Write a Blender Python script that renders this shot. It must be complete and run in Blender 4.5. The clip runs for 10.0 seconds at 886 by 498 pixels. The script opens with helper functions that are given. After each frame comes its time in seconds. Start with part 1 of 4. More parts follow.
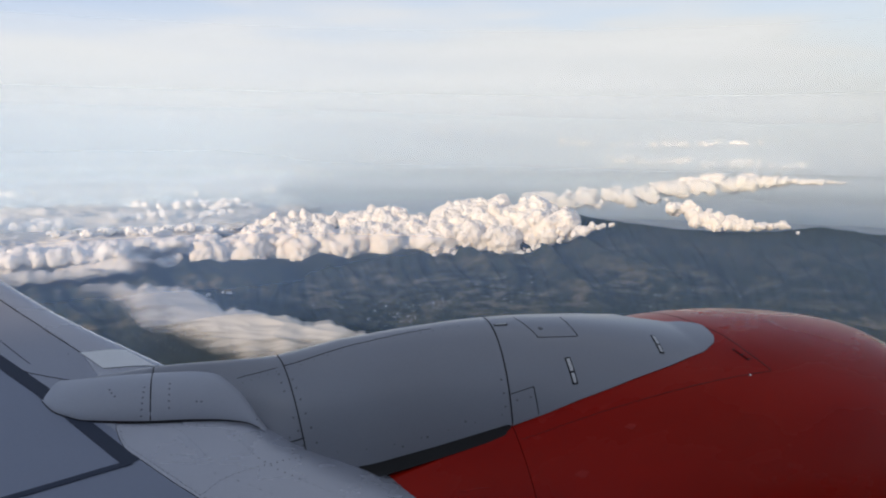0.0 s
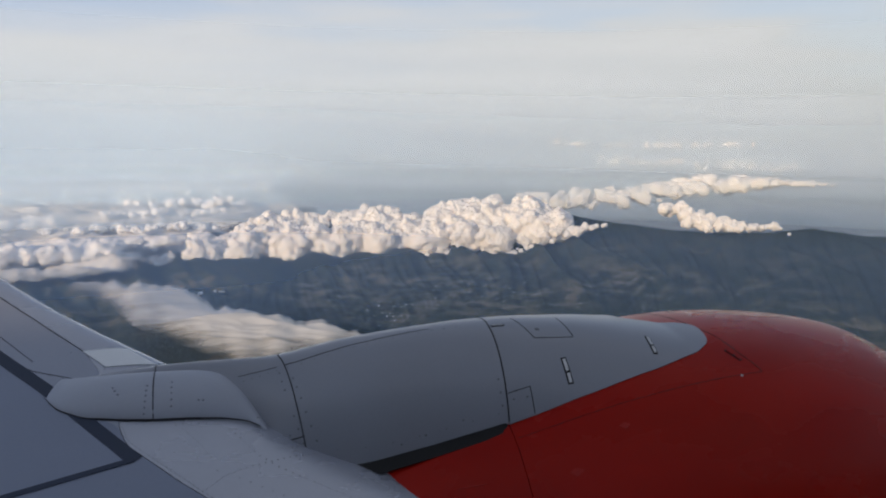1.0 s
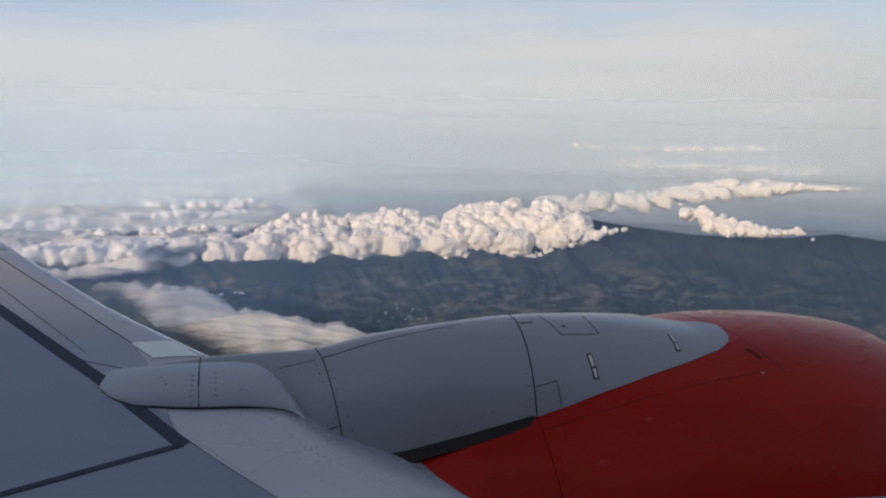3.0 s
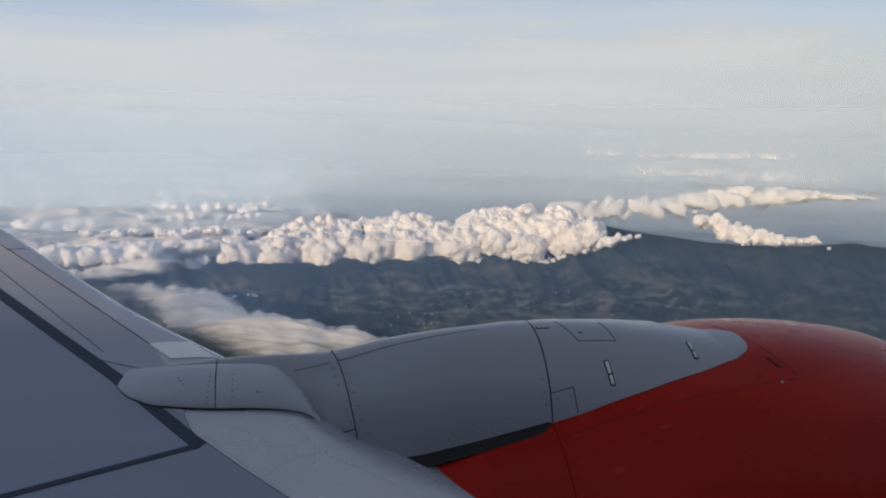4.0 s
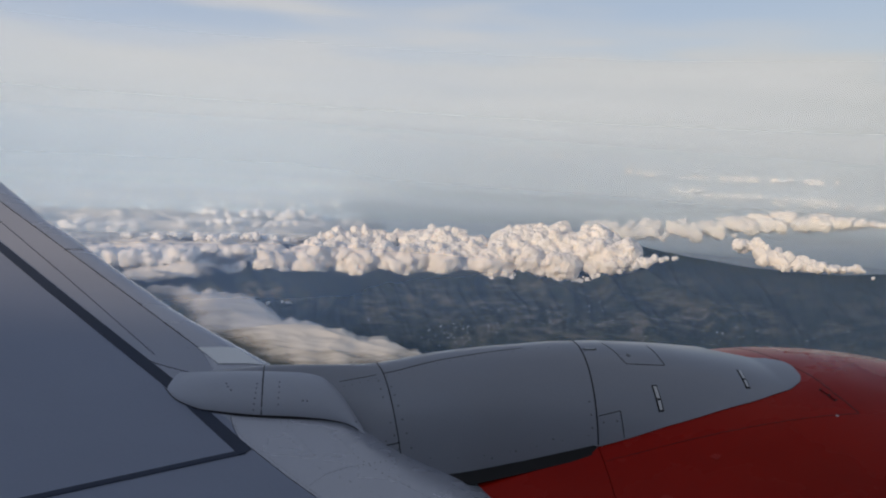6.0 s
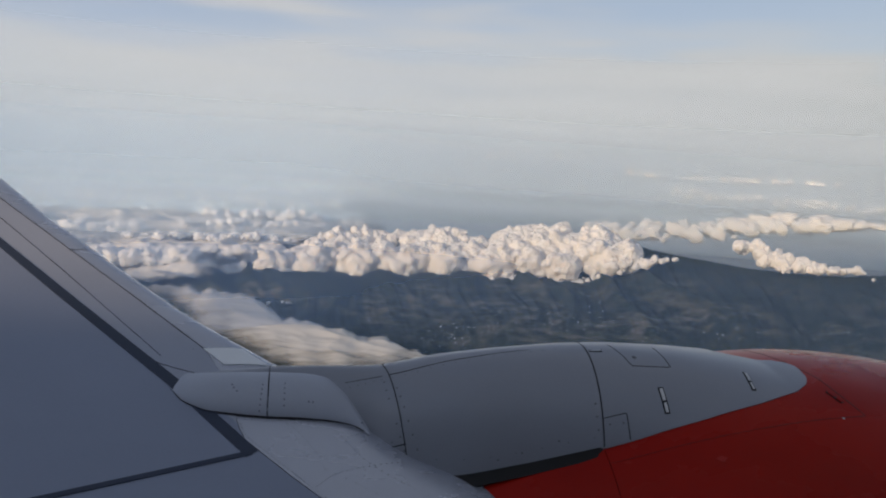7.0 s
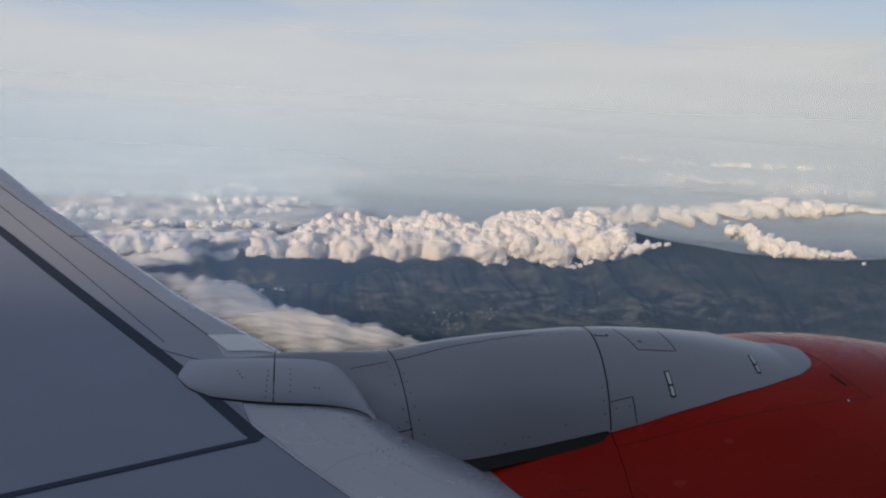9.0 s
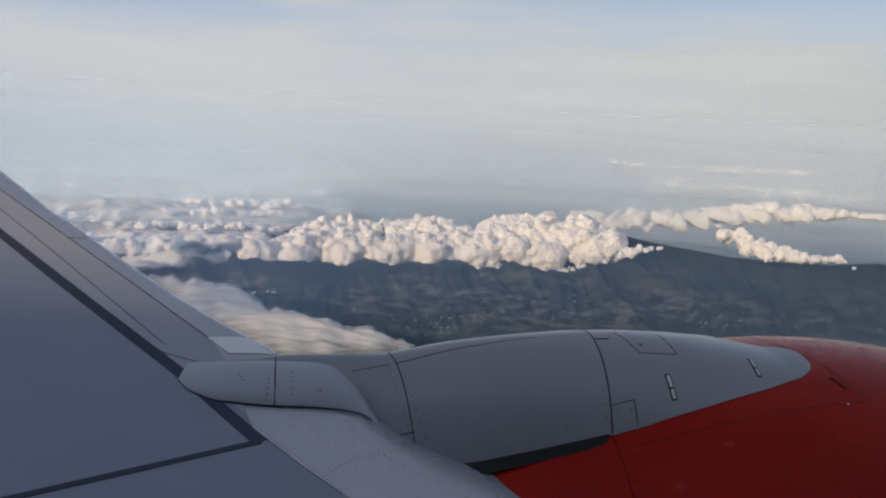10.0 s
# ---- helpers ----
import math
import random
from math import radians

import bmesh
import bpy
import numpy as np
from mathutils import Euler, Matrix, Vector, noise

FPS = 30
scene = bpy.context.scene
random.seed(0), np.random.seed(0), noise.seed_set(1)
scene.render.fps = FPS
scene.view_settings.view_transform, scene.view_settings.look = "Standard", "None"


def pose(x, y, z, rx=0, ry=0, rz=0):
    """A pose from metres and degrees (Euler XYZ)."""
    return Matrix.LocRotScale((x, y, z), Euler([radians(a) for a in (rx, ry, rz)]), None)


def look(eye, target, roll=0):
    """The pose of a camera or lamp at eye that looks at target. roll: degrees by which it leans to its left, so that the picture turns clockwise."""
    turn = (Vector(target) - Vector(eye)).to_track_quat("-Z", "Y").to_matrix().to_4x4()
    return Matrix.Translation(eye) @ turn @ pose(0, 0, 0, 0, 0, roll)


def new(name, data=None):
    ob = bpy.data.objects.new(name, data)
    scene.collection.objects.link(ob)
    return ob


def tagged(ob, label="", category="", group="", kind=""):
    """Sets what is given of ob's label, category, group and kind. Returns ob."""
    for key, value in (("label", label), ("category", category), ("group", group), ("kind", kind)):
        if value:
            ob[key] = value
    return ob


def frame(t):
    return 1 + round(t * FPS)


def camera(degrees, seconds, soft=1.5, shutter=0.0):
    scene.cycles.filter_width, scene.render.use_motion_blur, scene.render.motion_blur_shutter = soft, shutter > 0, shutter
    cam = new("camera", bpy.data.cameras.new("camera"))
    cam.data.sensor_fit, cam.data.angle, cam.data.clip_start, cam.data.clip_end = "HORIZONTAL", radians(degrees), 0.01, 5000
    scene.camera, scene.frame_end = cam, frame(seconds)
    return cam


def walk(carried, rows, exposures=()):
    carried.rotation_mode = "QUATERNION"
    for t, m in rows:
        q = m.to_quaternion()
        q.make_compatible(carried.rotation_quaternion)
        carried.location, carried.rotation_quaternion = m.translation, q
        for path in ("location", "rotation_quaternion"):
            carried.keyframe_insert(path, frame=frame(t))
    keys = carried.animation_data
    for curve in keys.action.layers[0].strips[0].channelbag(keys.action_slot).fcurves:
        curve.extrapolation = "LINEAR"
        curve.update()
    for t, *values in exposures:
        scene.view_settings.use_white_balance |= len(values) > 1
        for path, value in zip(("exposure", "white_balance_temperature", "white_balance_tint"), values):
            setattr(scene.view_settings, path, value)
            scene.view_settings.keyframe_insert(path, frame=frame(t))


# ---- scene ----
cam = camera(62.71, 10.0, soft=2.1)
PATH = [
    (0.0, 0.000, -0.000, -0.000, -16.000, -8.501, -0.000),
    (0.5, -0.010, -0.000, 0.010, -16.683, -9.015, -0.204),
    (1.0, -0.037, -0.042, 0.016, -16.509, -8.527, -0.346),
    (1.5, -0.084, -0.169, 0.022, -16.776, -8.825, 0.036),
    (2.0, -0.096, -0.162, 0.023, -17.431, -8.645, -0.125),
    (2.5, -0.112, -0.156, 0.023, -16.778, -8.584, -0.722),
    (3.0, -0.127, -0.158, 0.018, -14.991, -8.285, -0.501),
    (4.5, -0.161, -0.143, 0.015, -13.792, -7.884, -1.069),
    (5.0, -0.185, -0.136, 0.019, -13.715, -7.736, -1.795),
    (5.5, -0.202, -0.135, 0.017, -11.643, -7.178, -2.617),
    (5.7, -0.207, -0.133, 0.018, -11.050, -6.950, -2.720),
    (7.0, -0.238, -0.122, 0.022, -10.945, -6.880, -2.937),
    (7.5, -0.257, -0.117, 0.020, -10.639, -7.025, -3.185),
    (8.0, -0.263, -0.107, 0.019, -10.278, -7.363, -2.761),
    (8.5, -0.275, -0.103, 0.012, -11.104, -7.682, -2.765),
    (9.0, -0.288, -0.097, 0.012, -11.535, -7.944, -2.723),
    (9.5, -0.304, -0.094, 0.012, -11.878, -7.710, -2.914),
    (10.0, -0.327, -0.089, 0.008, -12.081, -7.665, -2.992),
]
EXPOSURES = [(0.0, 0.38), (0.5, 0.22), (1.0, 0.12), (1.5, 0.08), (2.5, 0.08), (5.0, 0.0), (7.0, -0.10), (8.5, -0.07), (10.0, -0.04)]
walk(cam, [(t, pose(x, y, z, 90 + pitch, roll, yaw)) for t, x, y, z, yaw, pitch, roll in PATH], EXPOSURES)

# ---- light ----
SUN_EL, SUN_AZ = radians(14), radians(234)          # azimuth from +y towards +x
sun_dir = Vector((math.sin(SUN_AZ) * math.cos(SUN_EL), math.cos(SUN_AZ) * math.cos(SUN_EL), math.sin(SUN_EL)))
sun = new("sun", bpy.data.lights.new("sun", "SUN"))
sun.data.energy, sun.data.angle, sun.data.color = 3.5, radians(4.0), (1.0, 0.75, 0.50)
sun.matrix_world = look(sun_dir * 50, (0, 0, 0))

world = bpy.data.worlds.new("sky")
scene.world = world
world.use_nodes = True
wt = world.node_tree
wt.nodes.clear()


def wnode(kind, **values):
    n = wt.nodes.new(kind)
    for key, value in values.items():
        n.inputs[key].default_value = value
    return n


sky = wt.nodes.new("ShaderNodeTexSky")
sky.sky_type, sky.sun_disc = "NISHITA", False
sky.sun_elevation, sky.sun_rotation = SUN_EL, SUN_AZ
sky.altitude, sky.air_density, sky.dust_density, sky.ozone_density = 3500, 1.0, 2.5, 1.5
coords = wt.nodes.new("ShaderNodeTexCoord")
# high thin cirrus drawn out into streaks, over a pale veil that thickens towards the horizon
stretch = wnode("ShaderNodeMapping", Scale=(1.0, 1.0, 8.0), Rotation=(radians(2.0), radians(4.0), 0))
wt.links.new(coords.outputs["Generated"], stretch.inputs["Vector"])
streak = wnode("ShaderNodeTexNoise", Scale=1.7, Detail=3.0, Roughness=0.5)
wt.links.new(stretch.outputs["Vector"], streak.inputs["Vector"])
ramp = wt.nodes.new("ShaderNodeValToRGB")
ramp.color_ramp.interpolation = "EASE"
ramp.color_ramp.elements[0].position, ramp.color_ramp.elements[1].position = 0.36, 0.66
wt.links.new(streak.outputs["Fac"], ramp.inputs["Fac"])
axis = wt.nodes.new("ShaderNodeSeparateXYZ")
wt.links.new(coords.outputs["Generated"], axis.inputs["Vector"])
veil = wt.nodes.new("ShaderNodeMapRange")
veil.inputs["From Min"].default_value, veil.inputs["From Max"].default_value = 0.06, 0.38
veil.inputs["To Min"].default_value, veil.inputs["To Max"].default_value = 0.95, 0.18
wt.links.new(axis.outputs["Z"], veil.inputs["Value"])
amount = wt.nodes.new("ShaderNodeMath")
amount.operation, amount.use_clamp = "MULTIPLY_ADD", True
wt.links.new(ramp.outputs["Color"], amount.inputs[0])
amount.inputs[1].default_value = 0.40
wt.links.new(veil.outputs["Result"], amount.inputs[2])
side = wt.nodes.new("ShaderNodeMapRange")
side.inputs["From Min"].default_value, side.inputs["From Max"].default_value = -0.2, 0.75
wt.links.new(axis.outputs["X"], side.inputs["Value"])
veil_tone = wt.nodes.new("ShaderNodeMix")
veil_tone.data_type = "RGBA"
veil_tone.inputs["A"].default_value, veil_tone.inputs["B"].default_value = (0.555, 0.62, 0.745, 1), (0.60, 0.61, 0.585, 1)
wt.links.new(side.outputs["Result"], veil_tone.inputs["Factor"])
lit_tone = wt.nodes.new("ShaderNodeMix")
lit_tone.data_type = "RGBA"
lit_tone.inputs["B"].default_value = (0.72, 0.72, 0.72, 1)
wt.links.new(ramp.outputs["Color"], lit_tone.inputs["Factor"])
wt.links.new(veil_tone.outputs["Result"], lit_tone.inputs["A"])
sky_bg = wnode("ShaderNodeBackground", Strength=0.14)
wt.links.new(sky.outputs["Color"], sky_bg.inputs["Color"])
veil_bg = wnode("ShaderNodeBackground", Strength=0.88)
wt.links.new(lit_tone.outputs["Result"], veil_bg.inputs["Color"])
both = wt.nodes.new("ShaderNodeMixShader")
wt.links.new(amount.outputs["Value"], both.inputs["Fac"])
wt.links.new(sky_bg.outputs["Background"], both.inputs[1])
wt.links.new(veil_bg.outputs["Background"], both.inputs[2])
wout = wt.nodes.new("ShaderNodeOutputWorld")
wt.links.new(both.outputs["Shader"], wout.inputs["Surface"])


# ---- materials ----
def paint(name, base, rough, metal=0.0, stain=0.12, stain_scale=3.0, grain=0.04, bump=0.02, coat=0.0, stretch_x=1.0, spec=0.5):
    """Painted or bare metal skin: broad stains, fine grain, streaks along the air flow, slight waviness."""
    m = bpy.data.materials.new(name)
    m.use_nodes = True
    t = m.node_tree
    b = t.nodes["Principled BSDF"]
    tc = t.nodes.new("ShaderNodeTexCoord")
    mp = t.nodes.new("ShaderNodeMapping")
    mp.inputs["Scale"].default_value = (stretch_x, 1, 1)
    t.links.new(tc.outputs["Object"], mp.inputs["Vector"])
    big, fine = t.nodes.new("ShaderNodeTexNoise"), t.nodes.new("ShaderNodeTexNoise")
    big.inputs["Scale"].default_value, big.inputs["Detail"].default_value = stain_scale, 5
    fine.inputs["Scale"].default_value, fine.inputs["Detail"].default_value = 90, 3
    t.links.new(mp.outputs["Vector"], big.inputs["Vector"])
    t.links.new(tc.outputs["Object"], fine.inputs["Vector"])
    mix = t.nodes.new("ShaderNodeMix")
    mix.data_type = "RGBA"
    mix.inputs["A"].default_value = (*[v * (1 - stain) for v in base], 1)
    mix.inputs["B"].default_value = (*[min(1, v * (1 + stain)) for v in base], 1)
    t.links.new(big.outputs["Fac"], mix.inputs["Factor"])
    gr = t.nodes.new("ShaderNodeMix")
    gr.data_type, gr.blend_type = "RGBA", "MULTIPLY"
    gr.inputs["Factor"].default_value = 1.0
    gm = t.nodes.new("ShaderNodeMapRange")
    gm.inputs["To Min"].default_value, gm.inputs["To Max"].default_value = 1 - grain, 1 + grain
    t.links.new(fine.outputs["Fac"], gm.inputs["Value"])
    t.links.new(mix.outputs["Result"], gr.inputs["A"])
    t.links.new(gm.outputs["Result"], gr.inputs["B"])
    t.links.new(gr.outputs["Result"], b.inputs["Base Color"])
    rr = t.nodes.new("ShaderNodeMapRange")
    rr.inputs["To Min"].default_value, rr.inputs["To Max"].default_value = rough * 0.8, min(1, rough * 1.25)
    t.links.new(big.outputs["Fac"], rr.inputs["Value"])
    t.links.new(rr.outputs["Result"], b.inputs["Roughness"])
    b.inputs["Metallic"].default_value = metal
    b.inputs["Specular IOR Level"].default_value = spec
    b.inputs["Coat Weight"].default_value, b.inputs["Coat Roughness"].default_value = coat, 0.12
    if bump:
        bp = t.nodes.new("ShaderNodeBump")
        bp.inputs["Strength"].default_value, bp.inputs["Distance"].default_value = bump, 0.02
        t.links.new(big.outputs["Fac"], bp.inputs["Height"])
        t.links.new(bp.outputs["Normal"], b.inputs["Normal"])
    return m


WING_PAINT = paint("wing_grey_paint", (0.22, 0.248, 0.325), 0.42, stain=0.10, stretch_x=0.4)
LE_METAL = paint("leading_edge_metal", (0.43, 0.45, 0.515), 0.26, metal=0.55, stain=0.12, stretch_x=0.5)
FAIRING = paint("fairing_grey_paint", (0.245, 0.255, 0.29), 0.34, spec=0.6, coat=0.25, stain=0.12, stain_scale=2.2, stretch_x=0.35)
LE_PAINT = paint("fixed_edge_paint", (0.30, 0.32, 0.385), 0.40, stain=0.10, stretch_x=0.4)
POD_PAINT = paint("pod_grey_paint", (0.37, 0.39, 0.45), 0.38, stain=0.10, stretch_x=0.4)
BRIGHT = paint("bright_panel_paint", (0.72, 0.73, 0.74), 0.35, metal=0.2)
RED = paint("red_cowl_paint", (0.315, 0.007, 0.002), 0.27, stain=0.28, stain_scale=2.6, coat=0.0, spec=0.14, stretch_x=0.5)
SEALANT = paint("dark_sealant", (0.024, 0.034, 0.062), 0.6, stain=0.3)
SEAL = paint("black_rubber", (0.012, 0.011, 0.011), 0.8, stain=0.4)
GAP = paint("dark_joint", (0.015, 0.015, 0.018), 0.8)
STEEL = paint("steel_fitting", (0.55, 0.55, 0.56), 0.35, metal=0.7)
WHITE_SKIN = paint("fuselage_paint", (0.34, 0.35, 0.37), 0.35)


# ---- mesh helpers ----
def link_mesh(name, verts, faces, material, parent=None, label="", smooth=True):
    me = bpy.data.meshes.new(name)
    me.from_pydata([tuple(map(float, v)) for v in verts], [], faces)
    me.materials.append(material)
    if smooth:
        me.shade_smooth()
        me.set_sharp_from_angle(angle=radians(45))
    me.update()
    ob = new(name, me)
    ob.parent = parent
    if label:
        ob["label"] = label
    return ob


def sheet(points, thick=0.0, flip=False):
    """Verts and faces of a grid of points [n][m]; with a thickness it becomes a closed shell."""
    p = np.asarray(points, float)
    n, m = p.shape[:2]
    du = np.gradient(p, axis=0)
    dv = np.gradient(p, axis=1)
    nor = np.cross(du, dv)
    nor /= np.linalg.norm(nor, axis=2, keepdims=True) + 1e-12
    if flip:
        nor = -nor
    idx = np.arange(n * m).reshape(n, m)
    quads = [(idx[i, j], idx[i + 1, j], idx[i + 1, j + 1], idx[i, j + 1]) for i in range(n - 1) for j in range(m - 1)]
    if flip:
        quads = [q[::-1] for q in quads]
    verts = p.reshape(-1, 3)
    if thick:
        o = n * m
        verts = np.concatenate([verts, (p - nor * thick).reshape(-1, 3)])
        under = [tuple(v + o for v in q[::-1]) for q in quads]
        ring = [*idx[0, :], *idx[1:, -1], *idx[-1, -2::-1], *idx[-2:0:-1, 0]]
        rim = [(a, b, b + o, a + o) for a, b in zip(ring, ring[1:] + ring[:1])]
        if flip:
            rim = [q[::-1] for q in rim]
        quads = quads + under + [q[::-1] for q in rim]
    return verts, [tuple(int(v) for v in q) for q in quads]


def ribbon(surface, path, width, lift=0.0025, steps=40):
    """A thin strip lying on a surface: surface(u, v) gives point and normal, path is a list of (u, v)."""
    path = np.asarray(path, float)
    d = np.r_[0, np.cumsum(np.linalg.norm(np.diff(path, axis=0), axis=1))]
    uv = [[np.interp(s, d, path[:, k]) for k in (0, 1)] for s in np.linspace(0, d[-1], steps)]
    pts = [surface(*q) for q in uv]
    c = np.array([q[0] for q in pts])
    nn = np.array([q[1] for q in pts])
    along = np.gradient(c, axis=0)
    side_ = np.cross(nn, along)
    side_ /= np.linalg.norm(side_, axis=1, keepdims=True) + 1e-12
    w = np.asarray(width) * np.ones(steps) if np.ndim(width) == 0 else np.interp(np.linspace(0, 1, steps), np.linspace(0, 1, len(width)), width)
    grid = np.stack([c + side_ * w[:, None] / 2 - nn * 0.004, c + side_ * w[:, None] / 2 + nn * lift, c - side_ * w[:, None] / 2 + nn * lift, c - side_ * w[:, None] / 2 - nn * 0.004], 1)
    return sheet(grid)


def rivets(surface, spots, radius=0.006, lift=0.003):
    """Low domed heads, all of one row in one mesh."""
    verts, faces = [], []
    for u, v in spots:
        c, nn = surface(u, v)
        c, nn = Vector(c), Vector(nn).normalized()
        t1 = nn.orthogonal().normalized()
        t2 = nn.cross(t1)
        base = len(verts)
        for ring, up in ((1.0, 0.0), (0.75, 0.8)):
            for k in range(8):
                a = k * math.pi / 4
                verts.append(c + (t1 * math.cos(a) + t2 * math.sin(a)) * radius * ring + nn * lift * up)
        verts.append(c + nn * lift)
        for k in range(8):
            faces.append((base + k, base + (k + 1) % 8, base + 8 + (k + 1) % 8, base + 8 + k))
            faces.append((base + 8 + k, base + 8 + (k + 1) % 8, base + 16))
    return verts, faces


def numeric(surface_point):
    """Adds the normal, pointing up and towards the fuselage, to a function (u, v) -> point."""
    def full(u, v):
        p = np.array(surface_point(u, v))
        a = np.array(surface_point(u + 1e-3, v)) - p
        b = np.array(surface_point(u, v + 1e-3)) - p
        n = np.cross(a, b)
        n /= np.linalg.norm(n) + 1e-15
        if n @ np.array([0, -0.6, 0.8]) < 0:
            n = -n
        return p, n
    return full


# ---- the aircraft ----
plane = new("airliner")
tagged(plane, "grey-winged jet airliner with a red engine cowl in flight", "aircraft")


def sub(name, parent=plane):
    ob = new(name)
    ob.parent = parent
    return ob


# fuselage flank behind the eye
fus = []
for x in np.linspace(-9, 9, 25):
    fus.append([(x, -2.17 + 1.88 * math.cos(a), -0.35 + 1.95 * math.sin(a)) for a in np.linspace(0, 2 * math.pi, 49)])
link_mesh("fuselage", *sheet(fus, flip=True), WHITE_SKIN, plane, "painted fuselage flank")

# wing: straight-tapered leading edge, upper skin rising outboard
LE_Y = [0.6, 2.604, 2.72, 2.807, 2.919, 3.496, 3.611, 3.916, 4.149, 4.266, 4.709, 9.0, 15.0]
LE_X = [4.10, 0.80, 0.635, 0.477, 0.27, -0.613, -0.775, -1.14, -1.40, -1.55, -2.0, -6.10, -11.7]


def le_x(y):
    return float(np.interp(y, LE_Y, LE_X))


def wing_flat(x, y):
    return -2.2885 - 0.12 * x + 0.4 * min(y, 4.7) + 0.12 * max(0.0, y - 4.7)


DROOP = 0.075


def wing_point(s, y):
    """Upper skin, s metres behind the leading edge at span y; negative s runs round under the nose."""
    x = le_x(y) - abs(s)
    z = wing_flat(x, y)
    nose = float(np.interp(y, [2.85, 3.3], [0.50, 0.24]))
    k = max(0.0, 1 - abs(s) / nose)
    drop = DROOP * (1 - math.sqrt(max(0.0, 1 - k * k)))
    if s < 0:
        return (x, y, wing_flat(le_x(y), y) - DROOP - (DROOP - drop) * 1.2)
    return (x, y, z - drop)


wing_surface = numeric(wing_point)


def wing_xy(x, y):
    return wing_surface(max(0.0, le_x(y) - x), y)


wing = sub("wing")
spans = np.r_[np.linspace(0.6, 2.4, 10), np.linspace(2.45, 5.0, 90), np.linspace(5.2, 14, 20)]


def skin_split(y):
    return float(np.interp(y, [2.2, 2.33, 2.5, 2.61, 2.715, 2.775, 2.83, 2.875, 3.0, 3.291, 3.6, 3.94, 5.0],
                           [1.20, 1.15, 1.07, 1.03, 1.0, 0.965, 0.89, 0.82, 0.62, 0.35, 0.24, 0.225, 0.22]))


nose_k = np.linspace(0, 1, 22)[1:] ** 1.7
link_mesh("leading_edge", *sheet([[wing_point(s, y) for s in np.r_[-np.geomspace(0.4, 0.004, 10), 0, nose_k * skin_split(y)]] for y in spans]), LE_METAL, wing, "bare metal leading edge skin")


def band_split(y):
    """Where the painted strip behind the slat ends, at the dark sealant."""
    return max(skin_split(y), float(np.interp(y, [2.875, 3.065, 3.3, 3.6, 4.53, 5.0], [0.83, 0.80, 0.70, 0.606, 0.58, 0.58])))


strip_spans = [y for y in spans if y >= 2.84]
link_mesh("fixed_leading_edge", *sheet([[wing_point(skin_split(y) + 0.001 + k * (band_split(y) - skin_split(y)), y) for k in np.linspace(0, 1, 12)] for y in strip_spans]), LE_PAINT, wing, "lighter grey painted strip behind the slat")
back_k = np.r_[np.linspace(0, 0.9, 14), np.linspace(1.0, 4.6, 12)]
link_mesh("upper_skin", *sheet([[wing_point(band_split(y) + 0.001 + k, y) for k in back_k] for y in spans]), WING_PAINT, wing)

# nacelle: body of revolution
AX_Y, AX_Z = 2.95, -1.85


def nac_r(x):
    if x > 2.16:
        return 1.015 - 0.135 * (x - 2.16) ** 2 - 0.50 * max(0, x - 2.85) ** 2
    if x > 1.2:
        return 1.015 - 0.19 * (x - 2.16) ** 2
    return 0.8399 - 0.34 * (1.2 - x)


def nac_point(x, a):
    r = nac_r(x)
    return (x, AX_Y - r * math.sin(a), AX_Z + r * math.cos(a))


nac_surface = numeric(nac_point)
nacelle = sub("engine_nacelle")
angles = np.linspace(-math.pi, math.pi, 145)
link_mesh("fan_cowl", *sheet([[nac_point(x, a) for a in angles] for x in np.linspace(1.0425, 3.33, 70)], thick=0.02, flip=True), RED, nacelle, "glossy red fan cowl")
link_mesh("inlet_lip", *sheet([[nac_point(x, a) for a in angles] for x in np.linspace(3.333, 3.62, 16)], thick=0.02, flip=True), STEEL, nacelle, "bare metal inlet lip")
link_mesh("reverser_cowl", *sheet([[nac_point(x, a) for a in angles] for x in np.linspace(-0.6, 1.040, 40)], thick=0.02, flip=True), RED, nacelle, "glossy red thrust reverser cowl")

# pylon fairing: crest, lower edge on the cowl, rounded section between
CREST_X = [-1.2, -0.6, -0.33, -0.09, 0.144, 0.40, 0.656, 0.938, 1.174, 1.494, 1.80, 2.0, 2.06]
CREST_Z = [-1.01, -0.955, -0.926, -0.924, -0.906, -0.835, -0.798, -0.778, -0.776, -0.794, -0.826, -0.852, -0.862]
MID_X, MID_Y = [-1.2, -0.1, 0.15, 0.45, 0.7], [3.13, 3.12, 3.05, 2.975, 2.95]
EDGE_X = [-1.2, -0.1, 0.07, 0.2, 0.467, 0.735, 1.024, 1.197, 1.451, 1.73, 1.926, 2.01, 2.05, 2.075]
EDGE_Y = [3.00, 2.97, 2.885, 2.775, 2.675, 2.655, 2.610, 2.588, 2.569, 2.576, 2.612, 2.66, 2.73, 2.93]
EDGE_Z = [-1.35, -1.35, -1.34, -1.315, -1.262, -1.208, -1.131]


def smooth_interp(x, xs, ys, h=0.07):
    return sum(w * float(np.interp(x + k * h, xs, ys)) for k, w in ((-1, 0.25), (0, 0.5), (1, 0.25)))


def fair_edge(x):
    y = smooth_interp(x, EDGE_X, EDGE_Y, 0.012 if x > 1.85 else 0.05)
    if x < 1.024:
        return y, float(np.interp(x, EDGE_X[:7], EDGE_Z))
    r = nac_r(x) + 0.004
    return y, AX_Z + math.sqrt(r * r - (AX_Y - y) ** 2)


